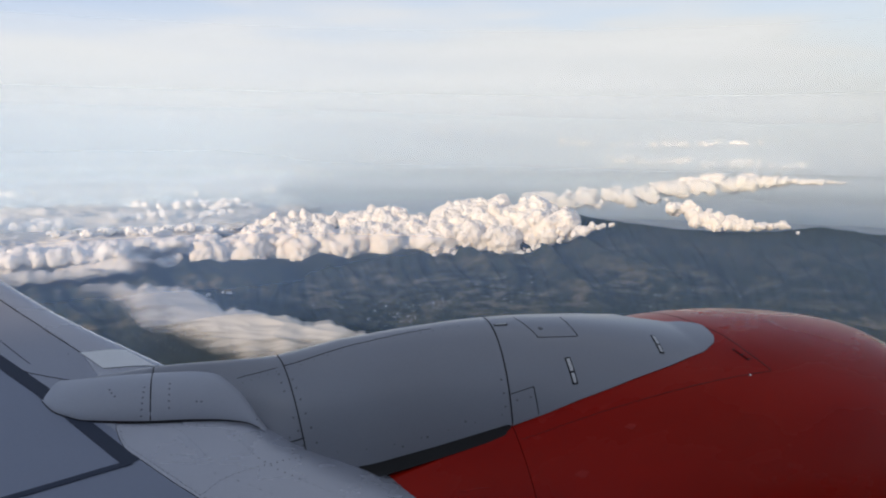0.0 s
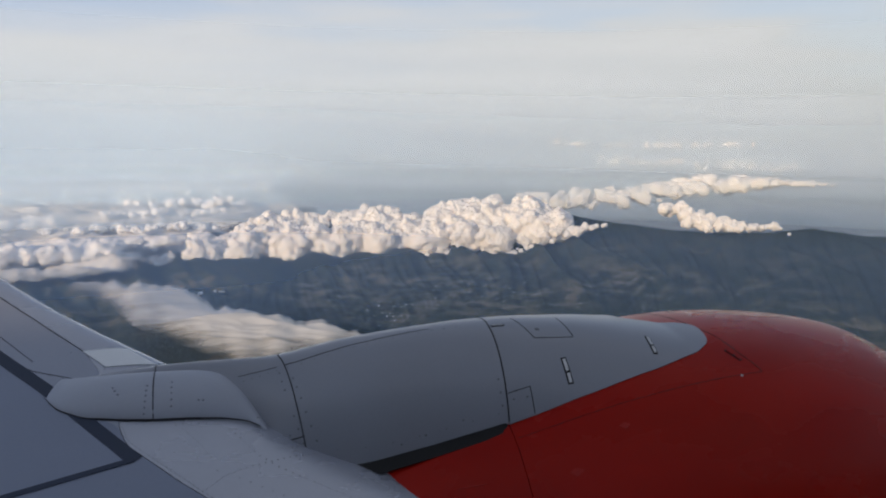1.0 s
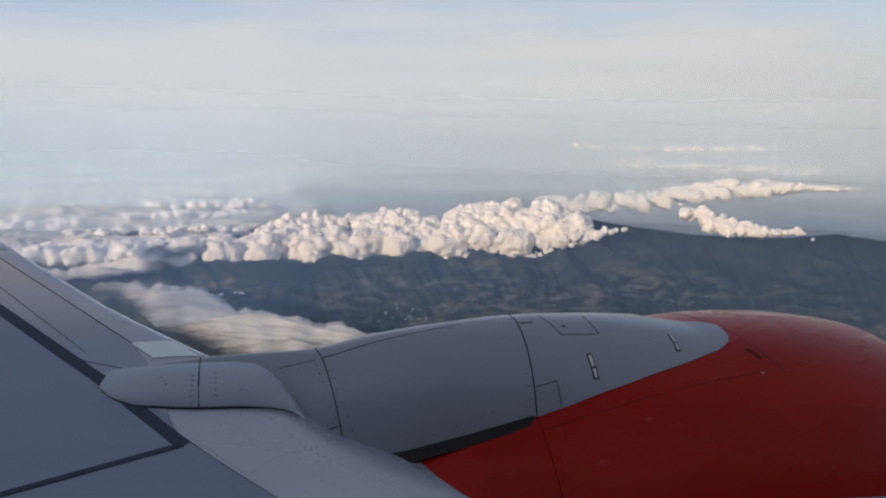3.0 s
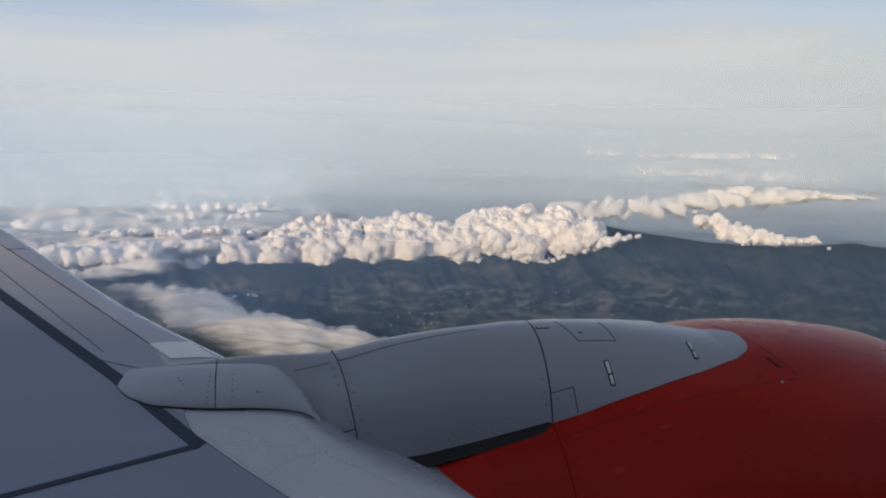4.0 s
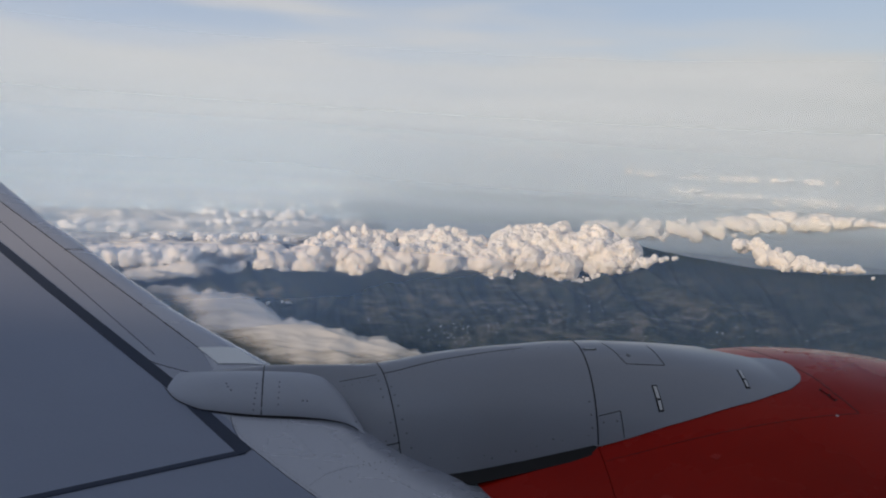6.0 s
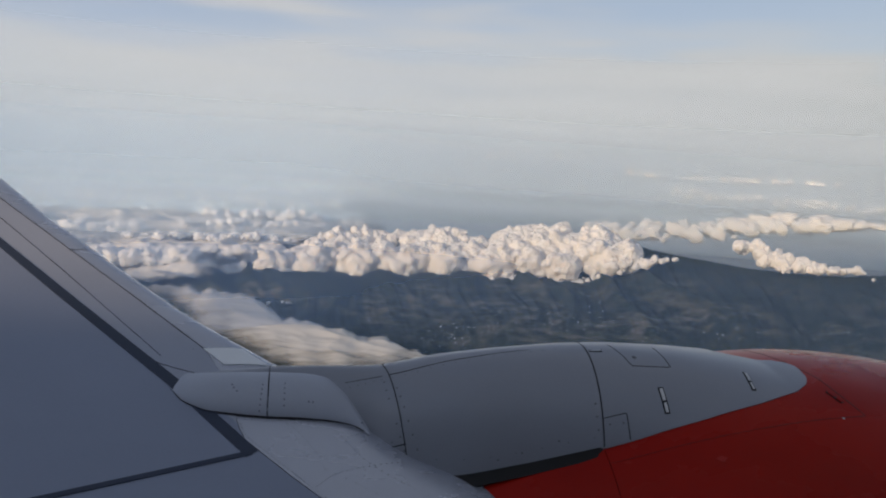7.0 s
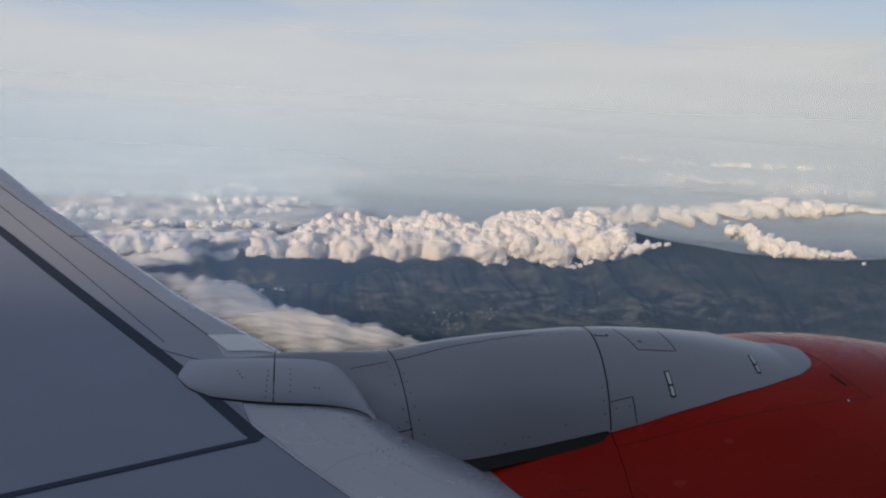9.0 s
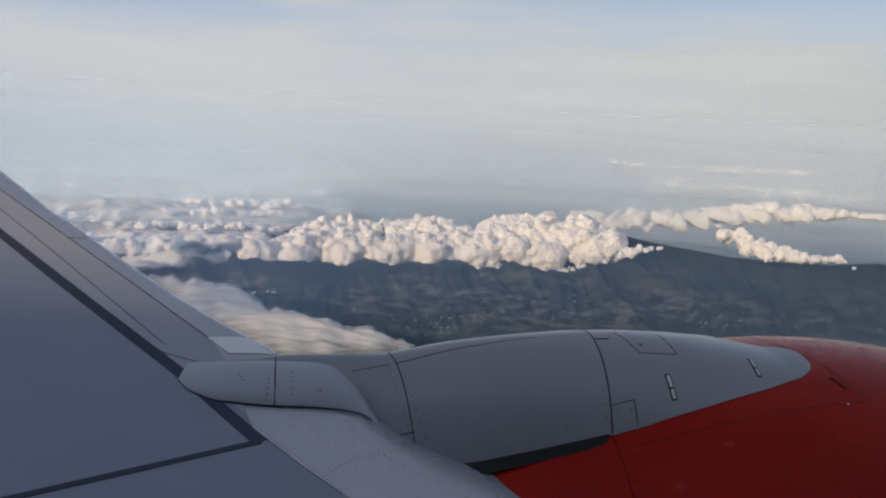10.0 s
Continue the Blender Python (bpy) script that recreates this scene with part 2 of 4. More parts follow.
def fair_point(x, u):
    """u = 0 on the crest, 1 on the inboard lower edge, -1 on the outboard one."""
    ye, ze = fair_edge(x)
    zc = max(smooth_interp(x, CREST_X, CREST_Z), ze + 0.002)
    if x > 1.7:
        zc = max(zc, AX_Z + nac_r(x) + 0.004)
    top = np.interp(x, [0.3, 1.05, 1.7, 2.06], [1.45, 1.25, 0.75, 0.35])
    f = abs(u) * top
    mid = smooth_interp(x, MID_X, MID_Y)
    y = mid - math.copysign((mid - ye) * math.sin(f) / math.sin(top), u)
    z = zc - (zc - ze) * (1 - math.cos(f)) / (1 - math.cos(top))
    return (x, y, z)


fair_surface = numeric(fair_point)
pylon = sub("engine_pylon")
us = np.linspace(-1, 1, 61)


def slanted(x0, x1, n):
    """Cuts at seam one lean forward towards the lower edge."""
    return [[fair_point(x + lean * abs(u), u) for u in us] for x, lean in zip(np.linspace(*x0, n), np.linspace(*x1, n))]


link_mesh("aft_fairing_panel", *sheet(slanted((-1.1, 0.1425), (0, 0.10), 40), thick=0.012, flip=True), FAIRING, pylon)
link_mesh("middle_fairing_panel", *sheet(slanted((0.1465, 1.0385), (0.10, 0.0), 50), thick=0.012, flip=True), FAIRING, pylon)
front = []
for k in np.linspace(0, 1, 60):
    front.append([fair_point(1.0425 + k * (float(np.interp(u, [-1, -0.1, 0, 0.08, 0.2, 0.35, 0.5, 0.7, 0.85, 1.0], [1.70, 1.74, 1.80, 1.90, 1.985, 2.025, 2.042, 2.05, 2.05, 2.035])) - 1.0425), u) for u in us])
link_mesh("front_fairing_panel", *sheet(front, thick=0.012, flip=True), FAIRING, pylon)
for x0, x1 in ((0.08, 0.30), (0.99, 1.09)):
    inner = [[(p[0], 2.98 + (p[1] - 2.98) * 0.86, p[2] - 0.035) for p in (fair_point(x, u) for u in us)] for x in np.linspace(x0, x1, 8)]
    link_mesh("inner_frame", *sheet(inner, flip=True), GAP, pylon)
seal = []
for x in np.linspace(0.25, 1.034, 30):
    ye, ze = fair_edge(x)
    w = np.interp(x, [0.3, 1.034], [0.048, 0.034])
    seal.append([(x, ye + 0.012, ze + 0.012), (x, ye + 0.002, ze), (x, ye - 0.012, ze - w * 0.6), (x, ye - 0.030, ze - w)])
link_mesh("edge_seal", *sheet(seal, thick=0.01, flip=True), SEAL, pylon, "dark rubber seal under the fairing")

# rounded fairing where the pylon meets the wing
POD_X = [-0.78, -0.70, -0.60, -0.45, -0.35, -0.2, -0.09, 0.0, 0.05, 0.085]
POD_T = [-0.985, -0.951, -0.937, -0.932, -0.934, -0.943, -0.960, -1.01, -1.075, -1.15]
POD_Y = [3.05, 2.95, 2.905, 2.898, 2.90, 2.91, 2.912, 2.905, 2.885, 2.86]


def pod_point(x, u):
    yb = smooth_interp(x, POD_X, POD_Y, 0.02)
    zb = wing_flat(x, yb) - 0.004
    zt = max(smooth_interp(x, POD_X, POD_T, 0.02), zb + 0.003)
    a = u * math.pi / 2
    return (x, yb + 0.16 * (1 - math.cos(a)) ** 0.8, zb + (zt - zb) * math.sin(a) ** 0.85)


pod_surface = numeric(pod_point)
pod = sub("wing_pylon_fairing")
for nm, x0, x1 in (("aft_cover", -0.775, -0.352), ("front_cover", -0.346, 0.083)):
    link_mesh(nm, *sheet([[pod_point(x, u) for u in np.linspace(0.0, 1, 24)] for x in np.linspace(x0, x1, 40)], thick=0.008), POD_PAINT, pod)

# sealed joints on the wing
link_mesh("sealant_band", *ribbon(wing_xy, [(-2.4, 4.53), (-1.366, 3.60), (-0.758, 3.065), (-0.395, 2.705)], [0.035, 0.05, 0.055], steps=80), SEALANT, wing, "dark blue-grey sealant band")
link_mesh("sealant_line", *ribbon(wing_xy, [(-0.40, 2.71), (-1.015, 2.46), (-1.6, 2.22)], 0.022, lift=0.0045), SEALANT, wing, "dark thin sealant line")

# ---- fittings, joints and fasteners ----
DARK_RIVET = paint("dark_rivet", (0.15, 0.155, 0.175), 0.5, metal=0.3)

DARK_RED = paint("red_joint", (0.05, 0.004, 0.003), 0.5)


def line(name, surface, path, width, parent, material=None, lift=0.0025, steps=40, label=""):
    return link_mesh(name, *ribbon(surface, path, np.asarray(width) * (1.0 if material else 0.62), lift * (1.0 if material else 0.5), steps), material or GAP, parent, label)


def dots(surface, path, spacing, parent, radius=0.0055):
    """A row of rivet heads along a path on a surface."""
    path = np.asarray(path, float)
    pts = np.array([surface(*q)[0] for q in path])
    d = np.r_[0, np.cumsum(np.linalg.norm(np.diff(pts, axis=0), axis=1))]
    n = max(2, int(d[-1] / spacing) + 1)
    spots = [[np.interp(s, d, path[:, k]) for k in (0, 1)] for s in np.linspace(0, d[-1], n)]
    ob = link_mesh("rivet_row", *rivets(surface, spots, radius * 0.72, 0.0015), DARK_RIVET, parent)
    return tagged(ob, kind="stuff")


def latch(surface, a, b, parent, blade_material, width=0.024):
    """A flush latch: dark recess with a lighter blade in it."""
    a, b = np.array(a), np.array(b)
    recess = line("latch", surface, [a, b], width, parent, GAP, 0.002, 12)
    line("blade", surface, [a + (b - a) * 0.06, a + (b - a) * 0.52], width * 0.55, recess, blade_material, 0.005, 10)
    line("trigger", surface, [a + (b - a) * 0.60, a + (b - a) * 0.94], width * 0.50, recess, blade_material, 0.005, 10)
    return recess


# pylon
line("panel_seam", fair_surface, [(0.1445 + 0.10 * abs(u), u) for u in np.linspace(-0.5, 0.985, 30)], 0.0045, pylon, GAP, 0.0015, 60, "dark joint between fairing panels")
line("panel_seam", fair_surface, [(1.0405, u) for u in np.linspace(-0.5, 0.985, 30)], 0.0055, pylon, GAP, 0.0015, 60, "dark joint between fairing panels")
line("access_panel_joint", fair_surface, [(1.046, 0.80), (1.142, 0.796), (1.148, 0.985)], 0.006, pylon)
line("hatch_joint", fair_surface, [(1.166, 0.04), (1.218, 0.394), (1.397, 0.43), (1.386, 0.05)], 0.005, pylon, steps=60)
link_mesh("hatch_button", *rivets(fair_surface, [(1.25, 0.278)], 0.012), DARK_RIVET, pylon)
slot = line("vent_slot", fair_surface, [(1.052, 0.172), (1.112, 0.178)], 0.014, pylon, GAP, 0.0015, 10)
line("vent_lip", fair_surface, [(1.058, 0.170), (1.106, 0.176)], 0.006, slot, STEEL, 0.004, 10)
latch(fair_surface, (1.310, 0.640), (1.315, 0.878), pylon, STEEL)
latch(fair_surface, (1.749, 0.528), (1.730, 0.830), pylon, STEEL, 0.020)
line("crest_joint", fair_surface, [(0.165, 0.222), (0.442, 0.150), (0.645, 0.116), (0.78, 0.095)], [0.006, 0.004, 0.002], pylon)
line("aft_crest_joint", fair_surface, [(-0.02, 0.33), (0.138, 0.235)], 0.004, pylon)
line("short_joint", fair_surface, [(0.170, 0.81), (0.228, 0.79)], 0.008, pylon)
line("shelf_joint", fair_surface, [(-0.350, -0.5), (-0.350, 0.5)], 0.006, pylon)
for spots in ([(0.145, 0.308), (0.152, 0.394), (0.161, 0.47), (0.190, 0.66), (0.205, 0.745), (0.172, 0.782), (0.222, 0.834)],
              [(0.196, 0.378), (0.208, 0.456), (0.221, 0.544), (0.237, 0.644), (0.254, 0.736), (0.273, 0.83)],
              [(1.015, 0.700), (1.017, 0.794), (1.018, 0.884), (0.854, 0.908), (0.70, 0.935), (0.60, 0.95)],
              [(1.068, 0.85), (1.125, 0.86)]):
    tagged(link_mesh("rivet_row", *rivets(fair_surface, spots, 0.0048, 0.0015), DARK_RIVET, pylon), kind="stuff")
dots(fair_surface, [(0.18, 0.26), (0.442, 0.19), (0.645, 0.155), (0.9, 0.12)], 0.055, pylon, 0.004)
dots(fair_surface, [(0.0, 0.38), (0.135, 0.28)], 0.03, pylon, 0.004)
dots(fair_surface, [(0.35, 0.90), (0.60, 0.93), (0.80, 0.93), (1.0, 0.93)], 0.11, pylon, 0.004)

# rounded fairing on the wing
line("base_joint", pod_surface, [(-0.765, 0.02), (-0.35, 0.02), (0.0, 0.03), (0.06, 0.04)], [0.011, 0.017, 0.016, 0.006], pod, lift=0.004)
for path in ([(-0.372, 0.57), (-0.382, 0.10)], [(-0.279, 0.62), (-0.281, 0.20)]):
    dots(pod_surface, path, 0.022, pod)
for spots in ([(-0.498, 0.565), (-0.490, 0.497), (-0.477, 0.425)], [(-0.178, 0.285), (-0.160, 0.285), (0.05, 0.25)]):
    tagged(link_mesh("rivet_row", *rivets(pod_surface, spots, 0.0044, 0.0015), DARK_RIVET, pod), kind="stuff")

# wing
line("slat_joint", wing_xy, [(-2.6, 5.0), (-1.862, 4.348), (-1.391, 3.939), (-0.999, 3.6), (-0.649, 3.291)], 0.006, wing, steps=60)
line("skin_joint", wing_xy, [(-2.3, 4.63), (-1.802, 4.154), (-1.365, 3.74), (-0.831, 3.218)], 0.0035, wing, steps=60)
line("chord_joint", wing_xy, [(-1.416, 3.949), (-1.335, 3.998)], 0.006, wing, steps=10)
line("root_joint", wing_xy, [(-0.875, 3.19), (-0.82, 3.163), (-0.759, 3.147), (-0.62, 3.115)], 0.005, wing)
line("join_joint", wing_xy, [(-0.347, 3.27), (-0.352, 3.12)], 0.006, wing, steps=14)
line("inboard_joint", wing_xy, [(-0.47, 2.875), (-0.455, 2.83), (-0.43, 2.775), (-0.36, 2.715), (-0.24, 2.61), (-0.10, 2.50), (0.1, 2.33)], 0.003, wing, steps=60)
corners = [(-0.657, 3.294), (-0.556, 3.201), (-0.358, 3.236), (-0.485, 3.332)]
plate = []
for a in np.linspace(0, 1, 12):
    row = []
    for b in np.linspace(0, 1, 12):
        q = [(1 - a) * ((1 - b) * corners[0][k] + b * corners[3][k]) + a * ((1 - b) * corners[1][k] + b * corners[2][k]) for k in (0, 1)]
        p, n = wing_xy(*q)
        row.append(p + n * 0.004)
    plate.append(row)
link_mesh("bright_panel", *sheet(plate, thick=0.003), BRIGHT, wing, "brighter bare metal access panel")
dots(wing_xy, [(-0.56, 3.19), (-0.36, 3.222)], 0.03, wing, 0.004)
dots(wing_xy, [(-0.70, 3.285), (-0.50, 3.345)], 0.035, wing, 0.004)
dots(wing_xy, [(-0.86, 3.17), (-0.60, 3.10)], 0.05, wing, 0.004)
dots(wing_xy, [(-0.451, 2.859), (-0.440, 2.818), (-0.421, 2.79), (-0.366, 2.743), (-0.308, 2.692), (-0.229, 2.625), (-0.174, 2.578), (0.0, 2.43)], 0.022, wing, 0.005)
dots(wing_xy, [(-0.467, 2.885), (-0.376, 2.886), (-0.256, 2.890), (-0.15, 2.893)], 0.028, wing, 0.004)
dots(wing_xy, [(-0.145, 2.576), (-0.086, 2.632), (0.002, 2.674), (0.154, 2.719), (0.26, 2.74)], 0.024, wing, 0.0045)
dots(wing_xy, [(-0.265, 2.88), (-0.228, 2.854), (-0.174, 2.787), (-0.131, 2.721)], 0.03, wing, 0.004)
dots(wing_xy, [(-0.06, 2.86), (-0.024, 2.821), (0.043, 2.732), (0.12, 2.67), (0.29, 2.574), (0.5, 2.46)], 0.03, wing, 0.0045)
dots(wing_xy, [(-0.11, 2.66), (0.02, 2.60), (0.2, 2.50)], 0.045, wing, 0.004)

# cowl
line("cowl_joint", nac_surface, [(1.98, -0.4), (2.02, 0.0), (2.046, 0.13), (2.085, 0.246), (2.108, 0.376), (2.147, 0.502)], 0.004, nacelle, DARK_RED, 0.001, 60)
line("cowl_side_joint", nac_surface, [(2.145, 0.505), (1.964, 0.509), (1.70, 0.519), (1.05, 0.54)], [0.0022, 0.0016, 0.001], nacelle, DARK_RED, 0.001, 60)
latch(nac_surface, (2.062, 0.352), (2.088, 0.429), nacelle, RED, 0.020)
link_mesh("cowl_bolt", *rivets(nac_surface, [(2.037, 0.512)], 0.006), STEEL, nacelle)
SCUFF = paint("scuffed_red_paint", (0.35, 0.018, 0.012), 0.45, stain=0.35, stain_scale=30.0, spec=0.2)
for x, a, r in ((1.455, 0.628, 0.022), (1.223, 0.778, 0.026)):
    line("scuff", nac_surface, [(x - r, a), (x, a + 0.006), (x + r, a + 0.004)], [0.002, 1.3 * r, 0.002], nacelle, SCUFF, 0.0015, 16, "faint pale scuff on the red paint")
line("scratch", nac_surface, [(0.783, 0.721), (0.84, 0.728), (0.892, 0.738)], [0.001, 0.004, 0.001], nacelle, SCUFF, 0.002, 12, "pale scuff in the red paint")
fin = []
for x in np.linspace(1.755, 3.0, 26):
    a = float(np.interp(x, [1.76, 2.1, 2.506, 3.0], [1.050, 1.074, 1.103, 1.14]))
    p, n = nac_surface(x, a)
    w = 0.17 * min(1.0, ((x - 1.755) / 0.9) ** 0.6 + 0.12)
    out = np.array([0, -0.995, -0.10])
    fin.append([p - out * 0.01, p + out * w * 0.5, p + out * w])
strake = link_mesh("strake", *sheet(fin, thick=0.012, flip=True), FAIRING, nacelle, "grey fin on the cowl flank")
bolt_spots = []
for x in np.arange(1.80, 2.9, 0.11):
    bolt_spots += [x, x + 0.022]


def fin_point(x, v):
    a = float(np.interp(x, [1.76, 2.1, 2.506, 3.0], [1.050, 1.074, 1.103, 1.14]))
    p = np.array(nac_point(x, a))
    return p + np.array([0, -0.995, -0.10]) * v + np.array([0, 0, 0.001])


tagged(link_mesh("strake_bolts", *rivets(numeric(fin_point), [(x, 0.03) for x in bolt_spots], 0.006), DARK_RIVET, strake), kind="stuff")

# ---- land ----
GROUND = -150.0
GRAD = np.array([[x, y, z] for x in (-1, 0, 1) for y in (-1, 0, 1) for z in (-1, 0, 1) if abs(x) + abs(y) + abs(z) == 2], float)


def corner(c):
    """A repeatable random direction for each whole-numbered cell."""
    h = (c[:, 0] * 73856093) ^ (c[:, 1] * 19349663) ^ (c[:, 2] * 83492791)
    h = (h ^ (h >> 13)) * 1274126177
    return GRAD[((h ^ (h >> 16)) & 0x7FFFFFFF) % 12]


def waves(p):
    """Smooth noise, about -0.7 to 0.7, at an array of points."""
    i = np.floor(p).astype(np.int64)
    f = p - i
    w = f * f * f * (f * (f * 6 - 15) + 10)
    total = np.zeros(len(p))
    for dx in (0, 1):
        for dy in (0, 1):
            for dz in (0, 1):
                o = np.array([dx, dy, dz])
                k = np.prod(np.where(o == 1, w, 1 - w), axis=1)
                total += k * ((f - o) * corner(i + o)).sum(1)
    return total


def waves2(x, y, z=0.0):
    return waves(np.stack([x, y, np.full(len(x), z)], 1))


def place_at(az, el, dist):
    """The point at a bearing and a dip, dist metres away over the ground; takes numbers or arrays."""
    a, e = np.radians(az), np.radians(el)
    return np.stack([np.sin(a) * dist, np.cos(a) * dist, np.tan(e) * dist], -1)


CREST_AZ = [-60, -20, -7, 0, 15, 24, 25.6, 26.3, 27.0, 28.2, 29.9, 34, 38, 41, 43.5, 46, 60, 90]
CREST_EL = [-8.5, -8.0, -7.6, -7.2, -6.6, -6.3, -5.95, -5.65, -5.8, -6.0, -6.25, -6.6, -6.6, -6.5, -6.0, -6.3, -6.3, -7.0]


def land_height(az, d):
    az, d = np.atleast_1d(np.asarray(az, float)), np.atleast_1d(np.asarray(d, float))
    a = np.radians(az)
    x, y = d * np.sin(a), d * np.cos(a)
    crest_d = 930 + 60 * np.sin(a * 3 + 1.0)
    top = np.tan(np.radians(np.interp(az, CREST_AZ, CREST_EL))) * crest_d
    rise = top - GROUND
    k = (d - 560) / (crest_d - 560)
    h = np.where(k <= 0, 0.0, np.where(k <= 1, rise * (0.55 * k + 0.45 * k * k), rise * np.maximum(0.0, 1 - (d - crest_d) / 330) ** 1.5))
    bend = 0.9 * waves2(az * 0.16, d * 0.005, 9.0)
    spur = 0.75 - 2.0 * np.abs(waves2(az * 0.20 + d * 0.0034 + bend, d * 0.0018, 2.0))
    small = 0.3 - 1.1 * np.abs(waves2(az * 0.75 + d * 0.007 + bend, d * 0.004, 7.0))
    gully = 0.25 - np.abs(waves2(az * 1.7 + d * 0.014 + 2 * bend, d * 0.006, 12.0))
    rough = sum(waves2(x * 0.03 * 2 ** q, y * 0.03 * 2 ** q, 5.0 + q) * 0.6 ** q for q in range(4))
    mid = np.where(k < 1, np.clip(k * 2.2 + 0.08, 0, 1) * np.maximum(0.0, 1 - np.maximum(0, k) ** 4 * 0.85), 0.12)
    calm = np.where(d < 1250, 1.0, 0.05)
    return GROUND + h + (spur * 12.0 * mid + small * 6.0 * mid + gully * 2.4 * mid + rough * 1.1 * np.maximum(mid, 0.4)) * calm


def grid_mesh(name, points, material):
    """A smooth sheet of points [n][m][3]."""
    n, m = points.shape[:2]
    i = np.arange(n * m).reshape(n, m)
    return mesh_object(name, points.reshape(-1, 3), np.stack([i[:-1, :-1], i[1:, :-1], i[1:, 1:], i[:-1, 1:]], -1).reshape(-1, 4), material)


def mesh_object(name, v, f, material, rim=None):
    me = bpy.data.meshes.new(name)
    v, f = np.asarray(v, np.float32), np.asarray(f, np.int32)
    me.vertices.add(len(v))
    me.vertices.foreach_set("co", v.ravel())
    me.loops.add(f.size)
    me.loops.foreach_set("vertex_index", f.ravel())
    me.polygons.add(len(f))
    me.polygons.foreach_set("loop_start", np.arange(0, f.size, f.shape[1], dtype=np.int32))
    me.update(calc_edges=True)
    me.validate()
    me.materials.append(material)
    me.shade_smooth()
    if rim is not None:
        me.attributes.new("rim", "FLOAT", "POINT").data.foreach_set("value", rim.astype(np.float32))
    return new(name, me)


def land_material():
    """Forest on the heights, a patchwork of fields and clearings low down."""
    m = bpy.data.materials.new("forest_and_fields")
    m.use_nodes = True
    t = m.node_tree
    b = t.nodes["Principled BSDF"]
    b.inputs["Roughness"].default_value, b.inputs["Specular IOR Level"].default_value = 0.95, 0.1

    def tex(scale, detail):
        n = t.nodes.new("ShaderNodeTexNoise")
        n.inputs["Scale"].default_value, n.inputs["Detail"].default_value = scale, detail
        t.links.new(tc.outputs["Object"], n.inputs["Vector"])
        return n

    def mixed(fac, a, b_):
        n = t.nodes.new("ShaderNodeMix")
        n.data_type = "RGBA"
        t.links.new(fac, n.inputs["Factor"])
        for key, value in (("A", a), ("B", b_)):
            if isinstance(value, tuple):
                n.inputs[key].default_value = (*value, 1)
            else:
                t.links.new(value, n.inputs[key])
        return n.outputs["Result"]

    def ranged(value, low, high, to=1.0):
        n = t.nodes.new("ShaderNodeMapRange")
        n.interpolation_type = "SMOOTHSTEP"
        n.inputs["From Min"].default_value, n.inputs["From Max"].default_value, n.inputs["To Max"].default_value = low, high, to
        t.links.new(value, n.inputs["Value"])
        return n.outputs["Result"]

    def times(a, b_):
        n = t.nodes.new("ShaderNodeMath")
        n.operation = "MULTIPLY"
        t.links.new(a, n.inputs[0])
        t.links.new(b_, n.inputs[1])
        return n.outputs["Value"]

    tc = t.nodes.new("ShaderNodeTexCoord")
    big, mid, fine = tex(0.012, 5), tex(0.05, 4), tex(0.3, 5)
    forest = mixed(ranged(fine.outputs["Fac"], 0.35, 0.7), (0.018, 0.030, 0.024), (0.042, 0.056, 0.040))
    cell = t.nodes.new("ShaderNodeTexVoronoi")
    cell.inputs["Scale"].default_value = 0.11
    t.links.new(tc.outputs["Object"], cell.inputs["Vector"])
    one = t.nodes.new("ShaderNodeSeparateColor")
    t.links.new(cell.outputs["Color"], one.inputs["Color"])
    field = mixed(one.outputs["Red"], (0.06, 0.070, 0.045), (0.15, 0.13, 0.095))
    axis_ = t.nodes.new("ShaderNodeSeparateXYZ")
    t.links.new(tc.outputs["Object"], axis_.inputs["Vector"])
    low = t.nodes.new("ShaderNodeMapRange")
    low.inputs["From Min"].default_value, low.inputs["From Max"].default_value = -104.0, -138.0
    t.links.new(axis_.outputs["Z"], low.inputs["Value"])
    open_land = times(times(ranged(mid.outputs["Fac"], 0.44, 0.60), ranged(big.outputs["Fac"], 0.36, 0.60)), low.outputs["Result"])
    t.links.new(mixed(open_land, forest, field), b.inputs["Base Color"])
    bp = t.nodes.new("ShaderNodeBump")
    bp.inputs["Strength"].default_value, bp.inputs["Distance"].default_value = 0.6, 1.5
    t.links.new(fine.outputs["Fac"], bp.inputs["Height"])
    t.links.new(bp.outputs["Normal"], b.inputs["Normal"])
    return m


azs = np.r_[np.linspace(-180, -30, 40), np.linspace(-29, 60, 560), np.linspace(61, 180, 40)]
ds = np.r_[0.5, np.linspace(30, 400, 8), np.linspace(420, 1150, 330), np.linspace(1160, 1500, 20), np.geomspace(1550, 4900, 10)]
A, D = np.meshgrid(azs, ds, indexing="ij")
heights = land_height(A.ravel(), D.ravel()).reshape(A.shape)
land = np.stack([D * np.sin(np.radians(A)), D * np.cos(np.radians(A)), heights], -1)
ground = grid_mesh("ground", land, land_material())
tagged(ground, "dark forested mountain slopes with ravines falling to a plain", "mountain", kind="structure")

# sea beyond the mountains
SEA = paint("sea_water", (0.018, 0.045, 0.070), 0.30, stain=0.25, stain_scale=0.01, grain=0.0, bump=0.0, spec=0.5)
A, D = np.meshgrid(np.linspace(-180, 180, 181), np.geomspace(1160, 4950, 30), indexing="ij")
sea = grid_mesh("sea", np.stack([D * np.sin(np.radians(A)), D * np.cos(np.radians(A)), np.full(A.shape, GROUND + 6.0)], -1), SEA)
tagged(sea, "pale blue-grey sea reaching into the haze", "sea", kind="structure")


